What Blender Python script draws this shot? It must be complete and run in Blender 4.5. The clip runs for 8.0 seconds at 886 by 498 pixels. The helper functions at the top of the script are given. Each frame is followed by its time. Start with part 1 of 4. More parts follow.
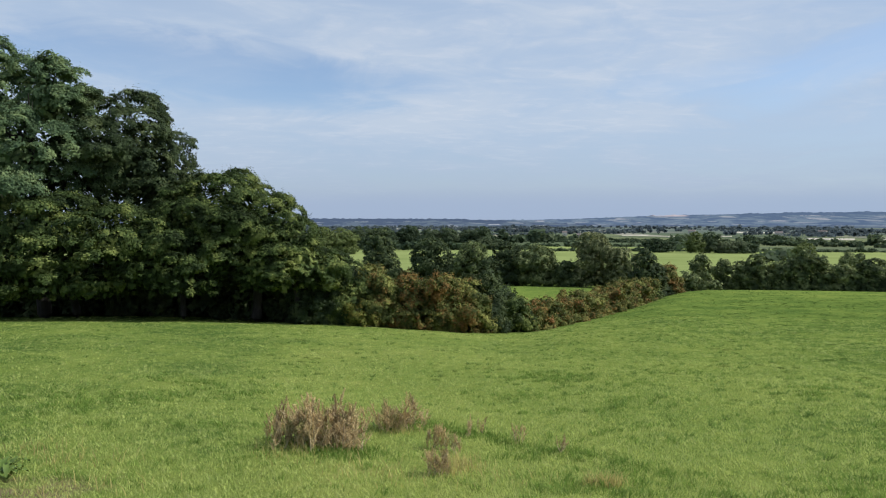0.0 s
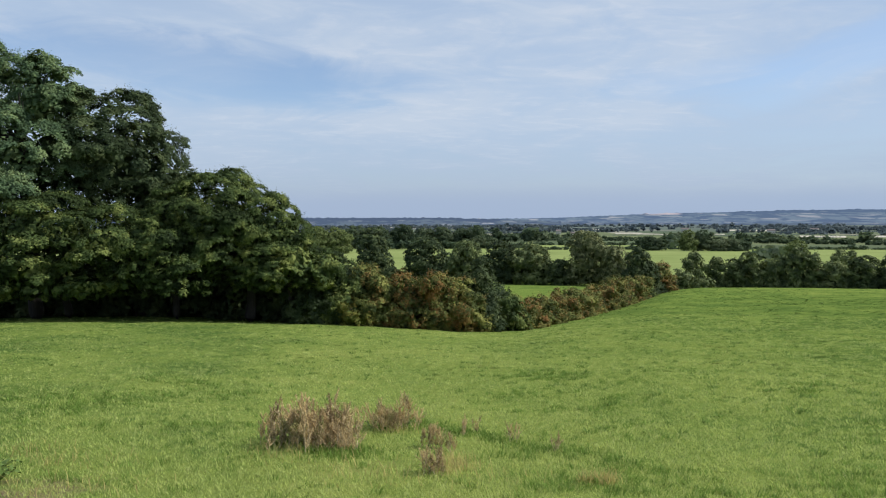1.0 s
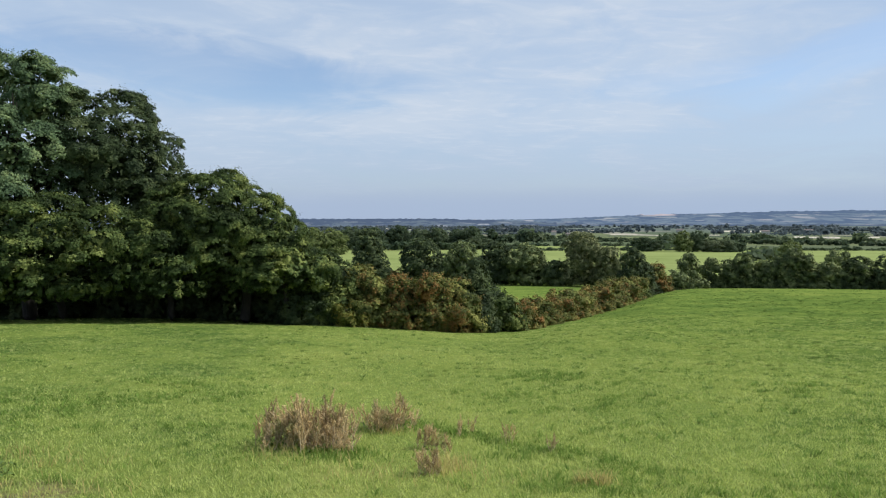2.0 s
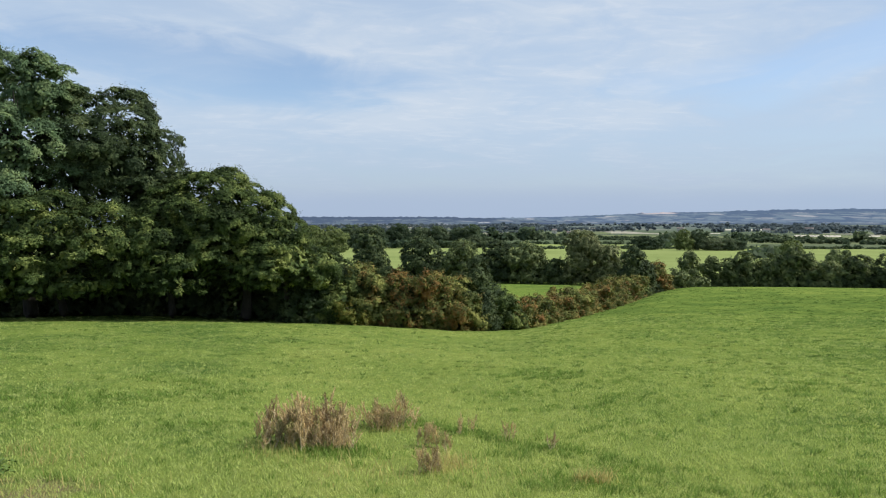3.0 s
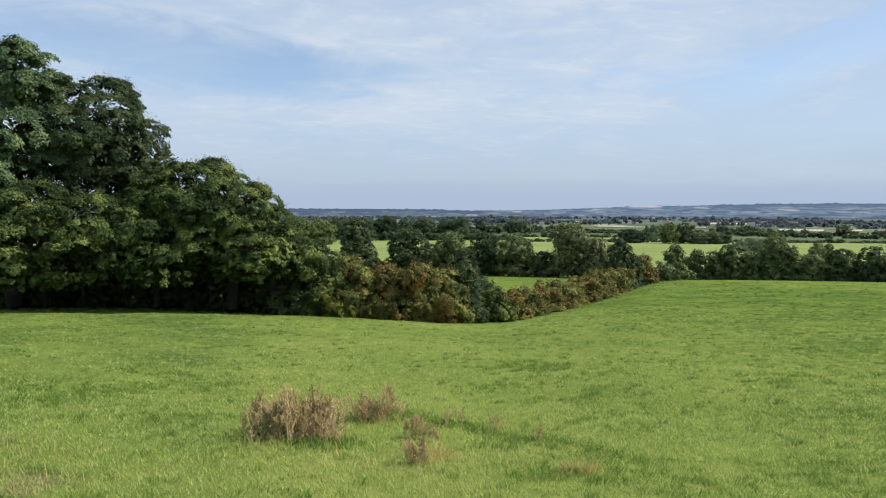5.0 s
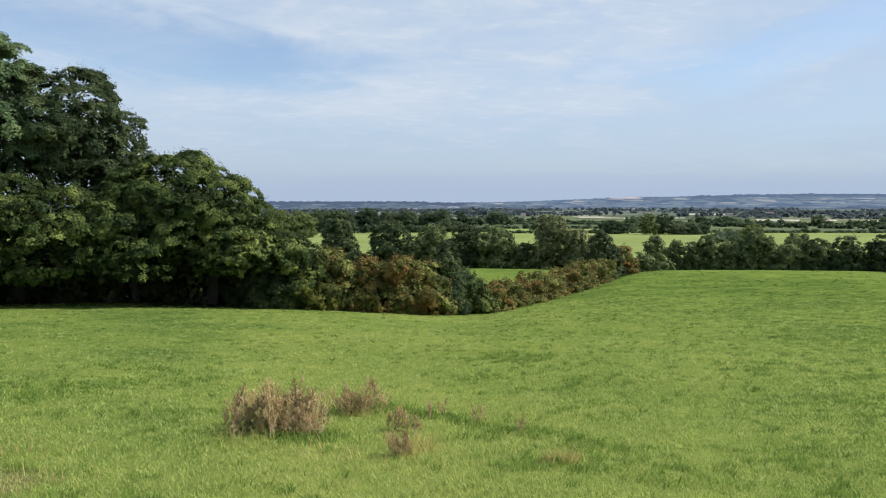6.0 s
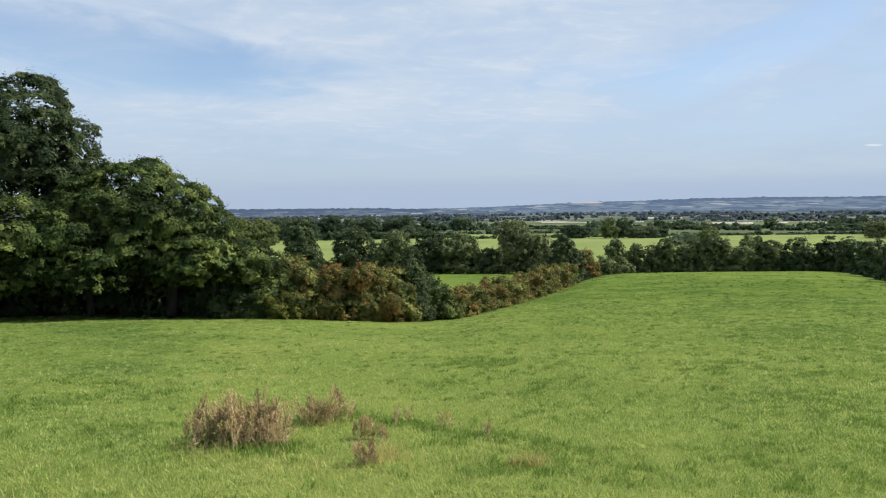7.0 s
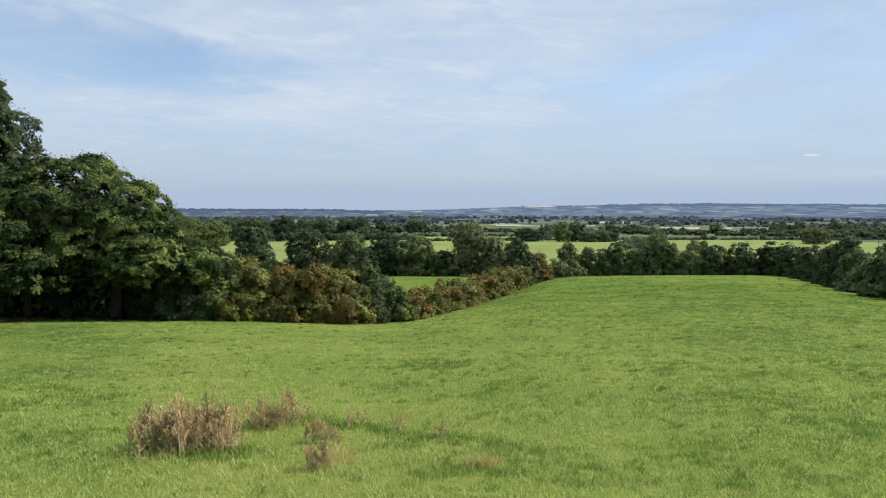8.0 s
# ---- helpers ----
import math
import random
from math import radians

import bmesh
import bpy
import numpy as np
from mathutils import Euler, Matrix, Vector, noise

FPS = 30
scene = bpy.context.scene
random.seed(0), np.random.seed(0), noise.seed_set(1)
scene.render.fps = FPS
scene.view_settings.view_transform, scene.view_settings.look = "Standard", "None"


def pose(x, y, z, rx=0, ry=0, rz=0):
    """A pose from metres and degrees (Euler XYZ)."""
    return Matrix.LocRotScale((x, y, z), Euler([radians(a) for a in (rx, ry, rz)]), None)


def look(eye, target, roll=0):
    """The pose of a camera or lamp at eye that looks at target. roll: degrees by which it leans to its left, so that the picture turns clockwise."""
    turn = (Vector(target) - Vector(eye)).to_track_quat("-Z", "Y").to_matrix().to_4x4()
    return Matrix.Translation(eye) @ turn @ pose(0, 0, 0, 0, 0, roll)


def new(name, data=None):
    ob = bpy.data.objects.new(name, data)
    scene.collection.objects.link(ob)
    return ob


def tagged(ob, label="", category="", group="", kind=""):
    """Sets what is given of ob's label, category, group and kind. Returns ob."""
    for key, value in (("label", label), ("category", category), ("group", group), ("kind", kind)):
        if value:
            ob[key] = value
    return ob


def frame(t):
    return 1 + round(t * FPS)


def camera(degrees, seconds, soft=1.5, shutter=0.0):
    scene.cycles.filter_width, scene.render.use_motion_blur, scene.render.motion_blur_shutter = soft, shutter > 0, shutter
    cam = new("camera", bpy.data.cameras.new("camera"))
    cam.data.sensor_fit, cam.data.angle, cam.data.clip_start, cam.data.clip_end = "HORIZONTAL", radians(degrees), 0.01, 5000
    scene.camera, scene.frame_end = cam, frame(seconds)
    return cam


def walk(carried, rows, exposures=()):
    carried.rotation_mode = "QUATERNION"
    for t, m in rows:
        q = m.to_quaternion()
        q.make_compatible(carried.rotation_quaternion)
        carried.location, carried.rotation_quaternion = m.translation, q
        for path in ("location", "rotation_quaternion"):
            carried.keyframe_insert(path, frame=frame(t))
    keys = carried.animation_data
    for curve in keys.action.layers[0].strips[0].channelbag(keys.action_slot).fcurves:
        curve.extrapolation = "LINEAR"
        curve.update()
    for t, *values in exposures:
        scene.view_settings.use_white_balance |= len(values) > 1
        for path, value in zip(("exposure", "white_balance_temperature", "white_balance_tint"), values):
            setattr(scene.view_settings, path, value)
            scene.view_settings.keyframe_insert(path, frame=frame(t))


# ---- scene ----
cam = camera(70.07, 8.0, soft=1.15)
EYE = (0.0, 0.0, 1.6)
# seconds, turn to the left, tilt up, lean: the camera turns where it stands
TURNS = [
    (0.0, 0.000, -2.600, 0.000), (0.5, -0.449, -2.699, 0.058), (1.0, -0.558, -2.699, 0.199),
    (1.5, -0.978, -2.541, 0.204), (1.7, -0.978, -2.545, 0.204), (2.8, -0.860, -2.850, 0.150), (3.0, -0.906, -2.779, 0.137), (3.5, -0.877, -2.440, -0.075),
    (4.0, -0.742, -2.100, -0.221), (4.5, -1.005, -3.229, -0.272), (4.7, -1.445, -3.260, -0.240), (5.8, -3.240, -4.220, 0.080), (6.0, -3.683, -4.178, 0.131),
    (6.5, -4.720, -4.207, 0.388), (7.0, -6.983, -3.643, 0.670), (7.5, -9.399, -3.802, 0.253),
    (8.0, -11.031, -3.467, -0.063)]
walk(cam, [(t, pose(*EYE, 90 + p, r, y)) for t, y, p, r in TURNS], exposures=[(0.0, -0.08, 6280, 11), (1.5, -0.02, 6320, 11), (3.0, 0.06, 6430, 10), (8.0, 0.10, 6480, 10)])

# ---- daylight ----
SUN_BEARING, SUN_HEIGHT = 88.0, 46.0       # degrees clockwise from straight ahead, and above the horizon
toward = Vector((math.sin(radians(SUN_BEARING)) * math.cos(radians(SUN_HEIGHT)),
                 math.cos(radians(SUN_BEARING)) * math.cos(radians(SUN_HEIGHT)), math.sin(radians(SUN_HEIGHT))))
sun = new("sun", bpy.data.lights.new("sun", "SUN"))
sun.data.energy, sun.data.angle, sun.data.color = 5.4, radians(0.6), (1.0, 0.94, 0.84)
sun.matrix_world = look(toward * 60, (0, 0, 0))


class Nodes:
    """A short way to write node trees."""

    def __init__(self, tree):
        self.tree = tree
        tree.nodes.clear()

    def add(self, kind, inputs=(), **settings):
        node = self.tree.nodes.new(kind)
        for key, value in settings.items():
            setattr(node, key, value)
        for key, value in dict(inputs).items():
            if hasattr(value, "is_output"):
                self.tree.links.new(value, node.inputs[key])
            else:
                node.inputs[key].default_value = value
        return node

    def math(self, op, a, b=0.0, c=0.0, clamp=False):
        return self.add("ShaderNodeMath", {0: a, 1: b, 2: c}, operation=op, use_clamp=clamp).outputs[0]

    def step(self, value, low, high, to_low=0.0, to_high=1.0):
        return self.add("ShaderNodeMapRange", {0: value, 1: low, 2: high, 3: to_low, 4: to_high},
                        interpolation_type="SMOOTHSTEP").outputs[0]

    def noise(self, vector, scale, detail=3.0, rough=0.55, distort=0.0):
        return self.add("ShaderNodeTexNoise", {"Vector": vector, "Scale": scale, "Detail": detail,
                                               "Roughness": rough, "Distortion": distort}).outputs[0]

    def mix(self, factor, a, b, blend="MIX"):
        return self.add("ShaderNodeMix", {0: factor, 6: a, 7: b}, data_type="RGBA", blend_type=blend).outputs[2]

    def ramp(self, value, *stops):
        node = self.add("ShaderNodeValToRGB", {0: value})
        ramp = node.color_ramp
        while len(ramp.elements) < len(stops):
            ramp.elements.new(1.0)
        for element, (place, colour) in zip(ramp.elements, stops):
            element.position, element.color = place, (*colour, 1.0)
        return node.outputs[0]

    def scaled(self, vector, x, y, z):
        return self.add("ShaderNodeVectorMath", {0: vector, 1: (x, y, z)}, operation="MULTIPLY").outputs[0]


def make_sky():
    world = bpy.data.worlds.new("sky")
    scene.world, world.use_nodes = world, True
    n = Nodes(world.node_tree)
    sky = n.add("ShaderNodeTexSky", sky_type="NISHITA", sun_disc=False, sun_elevation=radians(SUN_HEIGHT),
                sun_rotation=radians(SUN_BEARING), altitude=100.0, air_density=1.0, dust_density=1.0)
    way = n.add("ShaderNodeTexCoord").outputs["Generated"]
    axes = n.add("ShaderNodeSeparateXYZ", {0: way}).outputs
    up = n.math("MAXIMUM", axes[2], 0.0)
    ahead = n.math("MAXIMUM", axes[1], 0.05)
    across, rise = n.math("DIVIDE", axes[0], ahead), n.math("DIVIDE", axes[2], ahead)
    # the high thin cloud lies on a flat sheet, so it draws together toward the horizon
    flat = n.add("ShaderNodeCombineXYZ", {0: n.math("DIVIDE", axes[0], n.math("ADD", up, 0.10)),
                                         1: n.math("DIVIDE", axes[1], n.math("ADD", up, 0.10))}).outputs[0]
    strata = n.noise(n.scaled(way, 1.5, 1.5, 7.0), 1.5, 4.0, 0.5, 0.3)
    broad = n.noise(n.scaled(flat, 0.30, 0.55, 1.0), 1.3, 4.0, 0.5, 0.3)
    wisps = n.noise(n.scaled(way, 2.6, 2.6, 9.0), 2.4, 7.0, 0.60, 0.8)
    veil = n.math("ADD", n.math("MULTIPLY", broad, 0.30), n.math("ADD", n.math("MULTIPLY", strata, 0.35), n.math("MULTIPLY", wisps, 0.35)))
    cover = n.step(veil, 0.36, 0.60, 0.74, 1.0)

    def gap(u, w, wide, high, tilt):
        du, dw = n.math("SUBTRACT", across, u), n.math("SUBTRACT", rise, w)
        dw = n.math("SUBTRACT", dw, n.math("MULTIPLY", du, tilt))
        r = n.math("ADD", n.math("POWER", n.math("DIVIDE", du, wide), 2.0), n.math("POWER", n.math("DIVIDE", dw, high), 2.0))
        r = n.math("ADD", r, n.math("MULTIPLY", n.math("SUBTRACT", wisps, 0.5), 2.2))
        return n.step(r, 0.1, 1.7, 1.0, 0.0)

    front = n.step(axes[1], 0.1, 0.3)
    for u, w, wide, high, tilt, strength in ((-0.42, 0.242, 0.34, 0.052, -0.12, 0.66), (-0.14, 0.215, 0.15, 0.036, -0.05, 0.42),
                                             (0.66, 0.262, 0.20, 0.045, 0.36, 0.42), (0.42, 0.222, 0.16, 0.028, 0.1, 0.36)):
        cover = n.math("MULTIPLY", cover, n.math("SUBTRACT", 1.0, n.math("MULTIPLY", n.math("MULTIPLY", gap(u, w, wide, high, tilt), front), strength)))
    low = n.step(axes[2], 0.0, 0.20)
    cover = n.math("MULTIPLY", cover, 0.92)
    cover = n.math("MAXIMUM", cover, n.step(axes[2], 0.13, 0.02))
    cloud = n.mix(low, (4.05, 4.98, 6.5, 1), (5.25, 6.35, 7.75, 1))
    cloud = n.mix(n.math("MULTIPLY", n.step(veil, 0.42, 0.62), n.math("MULTIPLY", low, 0.85)), cloud, (6.3, 7.05, 7.95, 1))
    # ribbed puffs in the brighter parts of the sheet
    puffs = n.noise(n.scaled(flat, 1.0, 2.0, 1.0), 4.5, 6.0, 0.62, 0.6)
    puffs = n.math("MULTIPLY", n.step(puffs, 0.47, 0.66), n.step(veil, 0.44, 0.54))
    cloud = n.mix(n.math("MULTIPLY", puffs, n.math("MULTIPLY", low, 0.42)), cloud, (7.1, 7.6, 8.3, 1))
    # a greyer veil toward the right
    cloud = n.mix(n.math("MULTIPLY", n.math("MULTIPLY", n.step(across, 0.25, 1.0), front), n.step(wisps, 0.75, 0.35, 0.25, 0.85)), cloud, (4.0, 5.08, 6.6, 1))
    # one small bright streak of cloud
    streak = n.math("ADD", n.math("POWER", n.math("DIVIDE", n.math("SUBTRACT", across, 0.872), 0.016), 2.0),
                    n.math("POWER", n.math("DIVIDE", n.math("SUBTRACT", rise, 0.101), 0.0019), 2.0))
    cloud = n.mix(n.math("MULTIPLY", n.step(streak, 1.8, 0.0, 0.0, 0.8), front), cloud, (7.4, 7.7, 8.2, 1))
    clear = n.mix(1.0, sky.outputs[0], (1.35, 1.42, 1.5, 1), "MULTIPLY")
    colour = n.mix(cover, clear, cloud)
    back = n.add("ShaderNodeBackground", {0: colour, 1: 0.098})
    n.tree.links.new(back.outputs[0], n.add("ShaderNodeOutputWorld").inputs[0])


make_sky()


# ---- materials ----
def material(name):
    mat = bpy.data.materials.new(name)
    mat.use_nodes = True
    return mat, Nodes(mat.node_tree)


def finish(n, shader):
    n.tree.links.new(shader, n.add("ShaderNodeOutputMaterial").inputs[0])


def leaf_material(name, dark, mid, light, accent=None, share=0.0, through_light=0.22, scale=0.9, warm=0.4):
    """Leaves: colour from leaf to leaf; bough patches also imitate lit clumps and dark gaps; some light passing
    through.
    """
    mat, n = material(name)
    place = n.add("ShaderNodeNewGeometry")
    object_random = n.add("ShaderNodeObjectInfo").outputs["Random"]
    patch = n.noise(place.outputs["Position"], scale, 3.0)
    value = n.math("ADD", n.math("MULTIPLY", place.outputs["Random Per Island"], 0.20),
                   n.math("MULTIPLY", n.step(patch, 0.34, 0.66), 0.66))
    value = n.math("ADD", value, n.math("MULTIPLY", n.math("SUBTRACT", object_random, 0.5), 0.25), clamp=True)
    colour = n.ramp(value, (0.0, dark), (0.5, mid), (1.0, light))
    if accent:
        spots = n.noise(place.outputs["Position"], scale * 0.9, 4.0, 0.6)
        spots = n.math("ADD", spots, n.math("MULTIPLY", n.math("SUBTRACT", place.outputs["Random Per Island"], 0.5), 0.22))
        colour = n.mix(n.step(spots, 0.54 - share * 0.4, 0.70 - share * 0.4, 0.0, 0.8), colour, (*accent, 1))
    gloss = n.add("ShaderNodeBsdfPrincipled", {"Base Color": colour, "Roughness": 0.7, "Specular IOR Level": 0.10})
    glow = n.add("ShaderNodeBsdfTranslucent", {0: n.mix(warm, colour, (0.16, 0.20, 0.02, 1))})
    finish(n, n.add("ShaderNodeMixShader", {0: through_light, 1: gloss.outputs[0], 2: glow.outputs[0]}).outputs[0])
    return mat


def bark_material():
    mat, n = material("bark")
    place = n.add("ShaderNodeNewGeometry").outputs["Position"]
    grain = n.noise(n.scaled(place, 9.0, 9.0, 1.6), 1.0, 5.0, 0.65)
    colour = n.ramp(grain, (0.3, (0.013, 0.011, 0.009)), (0.7, (0.042, 0.036, 0.030)))
    bump = n.add("ShaderNodeBump", {"Height": grain, "Strength": 0.8, "Distance": 0.04})
    finish(n, n.add("ShaderNodeBsdfPrincipled", {"Base Color": colour, "Roughness": 0.9, "Normal": bump.outputs[0]}).outputs[0])
    return mat


def grass_colour(n, place):
    """Pasture: broad yellow and blue-green patches, worn straw, small dark tussocks."""
    wide = n.noise(place, 0.22, 4.0, 0.65)
    patch = n.noise(place, 0.75, 4.0, 0.6)
    fine = n.math("ADD", n.math("MULTIPLY", n.noise(place, 4.5, 4.0, 0.65), 0.55), n.math("MULTIPLY", n.noise(place, 22.0, 3.0, 0.7), 0.45))
    value = n.math("ADD", n.math("MULTIPLY", wide, 0.32), n.math("ADD", n.math("MULTIPLY", patch, 0.20), n.math("MULTIPLY", fine, 0.48)))
    # the grass is darker toward the left of the field
    side = n.add("ShaderNodeSeparateXYZ", {0: place}).outputs[0]
    side = n.math("ADD", side, n.math("MULTIPLY", wide, 4.0))
    value = n.math("SUBTRACT", value, n.step(side, 0.5, -5.0, 0.0, 0.082))
    # slope shade painted in: darker again toward the right
    value = n.math("SUBTRACT", value, n.step(n.math("ADD", side, n.math("MULTIPLY", patch, 3.0)), 2.0, 6.0, 0.0, 0.028))
    # paler, drier grass before the docks
    dry = n.add("ShaderNodeVectorMath", {0: place, 1: (-0.2, 5.0, -0.6)}, operation="DISTANCE").outputs["Value"]
    value = n.math("ADD", value, n.step(n.math("ADD", dry, n.math("MULTIPLY", patch, 1.5)), 3.4, 1.0, 0.0, 0.05))
    # slope shade painted into the hollow beyond the brow, where the grass is ranker too
    rank = n.math("ADD", side, n.math("MULTIPLY", patch, 12.0))
    value = n.math("SUBTRACT", value, n.math("SUBTRACT", n.step(rank, 8.0, 26.0, 0.0, 0.060), n.step(rank, 40.0, 62.0, 0.0, 0.035)))
    return n.ramp(value, (0.36, (0.062, 0.108, 0.024)), (0.44, (0.122, 0.174, 0.037)), (0.53, (0.172, 0.216, 0.050)), (0.63, (0.270, 0.275, 0.086)))


def ground_material():
    mat, n = material("pasture_and_fields")
    place = n.add("ShaderNodeNewGeometry").outputs["Position"]
    axes = n.add("ShaderNodeSeparateXYZ", {0: place}).outputs
    dist = n.add("ShaderNodeVectorMath", {0: place}, operation="LENGTH").outputs["Value"]
    # nearby ground tinted slightly darker, as thatch in the shadow of the blades
    near = n.mix(n.step(dist, 60.0, 12.0, 0.0, 0.06), grass_colour(n, place), (0.035, 0.062, 0.014, 1))
    # trodden bare earth at one spot
    bare = n.add("ShaderNodeVectorMath", {0: place, 1: (-3.35, 5.1, -0.6)}, operation="DISTANCE").outputs["Value"]
    bare = n.math("ADD", bare, n.math("MULTIPLY", n.math("SUBTRACT", n.noise(place, 3.0, 4.0), 0.5), 1.2))
    near = n.mix(n.step(bare, 0.55, 0.15, 0.0, 0.85), near, (0.16, 0.12, 0.075, 1))
    # mown light green pasture beyond the field hedges
    ley = n.ramp(n.noise(place, 0.03, 5.0, 0.6), (0.3, (0.162, 0.205, 0.070)), (0.7, (0.220, 0.262, 0.096)))
    colour = n.mix(n.step(dist, 150.0, 175.0), near, ley)
    # patchwork of arable land, stubble and grass on the plain
    warp = n.add("ShaderNodeVectorMath", {0: place, 1: n.scaled(n.add("ShaderNodeTexNoise", {"Vector": place, "Scale": 0.0012}).outputs[1], 260.0, 260.0, 0.0)}, operation="ADD").outputs[0]
    cells = n.add("ShaderNodeTexVoronoi", {"Vector": n.scaled(warp, 0.0042, 0.0022, 0.0), "Scale": 1.0}, distance="CHEBYCHEV").outputs["Color"]
    pick = n.add("ShaderNodeSeparateColor", {0: cells}).outputs[0]
    land = n.ramp(pick, (0.0, (0.080, 0.104, 0.058)), (0.22, (0.128, 0.150, 0.076)), (0.45, (0.092, 0.113, 0.064)),
                  (0.68, (0.185, 0.185, 0.138)), (0.76, (0.094, 0.116, 0.068)), (0.96, (0.30, 0.285, 0.23)))
    land.node.color_ramp.interpolation = "CONSTANT"
    land = n.mix(n.math("MULTIPLY", n.noise(place, 0.02, 4.0), 0.3), land, (0.095, 0.12, 0.072, 1))
    # distance haze painted in: fields turn blue-grey beyond 1100 m
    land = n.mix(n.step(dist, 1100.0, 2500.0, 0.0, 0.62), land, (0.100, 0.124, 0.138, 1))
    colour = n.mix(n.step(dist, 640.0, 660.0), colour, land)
    tuft = n.noise(place, 16.0, 4.0, 0.7)
    clods = n.noise(place, 1.1, 4.0, 0.6)
    height = n.math("ADD", n.math("MULTIPLY", tuft, 0.40), n.math("MULTIPLY", clods, 0.7))
    bump = n.add("ShaderNodeBump", {"Height": height, "Strength": 0.9, "Distance": 0.12})
    finish(n, n.add("ShaderNodeBsdfPrincipled", {"Base Color": colour, "Roughness": 0.9, "Specular IOR Level": 0.0, "Normal": bump.outputs[0]}).outputs[0])
    return mat


def hummock_material():
    """Coarse rank grass grown into low humps."""
    mat, n = material("hummock_grass")
    geometry = n.add("ShaderNodeNewGeometry")
    place = geometry.outputs["Position"]
    colour = n.mix(n.math("MULTIPLY_ADD", geometry.outputs["Random Per Island"], 0.25, 0.0), grass_colour(n, place), (0.080, 0.138, 0.032, 1))
    bump = n.add("ShaderNodeBump", {"Height": n.noise(n.scaled(place, 1.0, 1.0, 0.4), 22.0, 4.0, 0.7), "Strength": 1.0, "Distance": 0.10})
    finish(n, n.add("ShaderNodeBsdfPrincipled", {"Base Color": colour, "Roughness": 0.9, "Specular IOR Level": 0.0, "Normal": bump.outputs[0]}).outputs[0])
    return mat


def blade_material(name, tone=None):
    mat, n = material(name)
    geometry = n.add("ShaderNodeNewGeometry")
    chance = geometry.outputs["Random Per Island"]
    if tone:
        colour = n.mix(n.math("MULTIPLY", chance, 0.8), (*tone, 1), (*[c * 1.8 for c in tone], 1))
    else:
        colour = n.mix(0.56, grass_colour(n, geometry.outputs["Position"]), (0.70, 0.79, 0.25, 1))
        colour = n.mix(n.step(chance, 0.80, 0.95, 0.0, 0.6), colour, (0.50, 0.50, 0.22, 1))
        colour = n.mix(n.step(chance, 0.28, 0.08, 0.0, 0.6), colour, (0.06, 0.11, 0.02, 1))
    gloss = n.add("ShaderNodeBsdfPrincipled", {"Base Color": colour, "Roughness": 0.6, "Specular IOR Level": 0.12})
    glow = n.add("ShaderNodeBsdfTranslucent", {0: colour})
    finish(n, n.add("ShaderNodeMixShader", {0: 0.5, 1: gloss.outputs[0], 2: glow.outputs[0]}).outputs[0])
    return mat


def plain_material(name, low, high, scale=8.0, rough=0.8, thin=0.0):
    """A mottled matt surface; thin: the share of light that passes, for papery things."""
    mat, n = material(name)
    geometry = n.add("ShaderNodeNewGeometry")
    value = n.math("ADD", n.math("MULTIPLY", n.noise(geometry.outputs["Position"], scale, 4.0), 0.6), n.math("MULTIPLY", geometry.outputs["Random Per Island"], 0.4))
    colour = n.ramp(value, (0.25, low), (0.75, high))
    shader = n.add("ShaderNodeBsdfPrincipled", {"Base Color": colour, "Roughness": rough, "Specular IOR Level": 0.15}).outputs[0]
    if thin:
        shader = n.add("ShaderNodeMixShader", {0: thin, 1: shader, 2: n.add("ShaderNodeBsdfTranslucent", {0: colour}).outputs[0]}).outputs[0]
    finish(n, shader)
    return mat


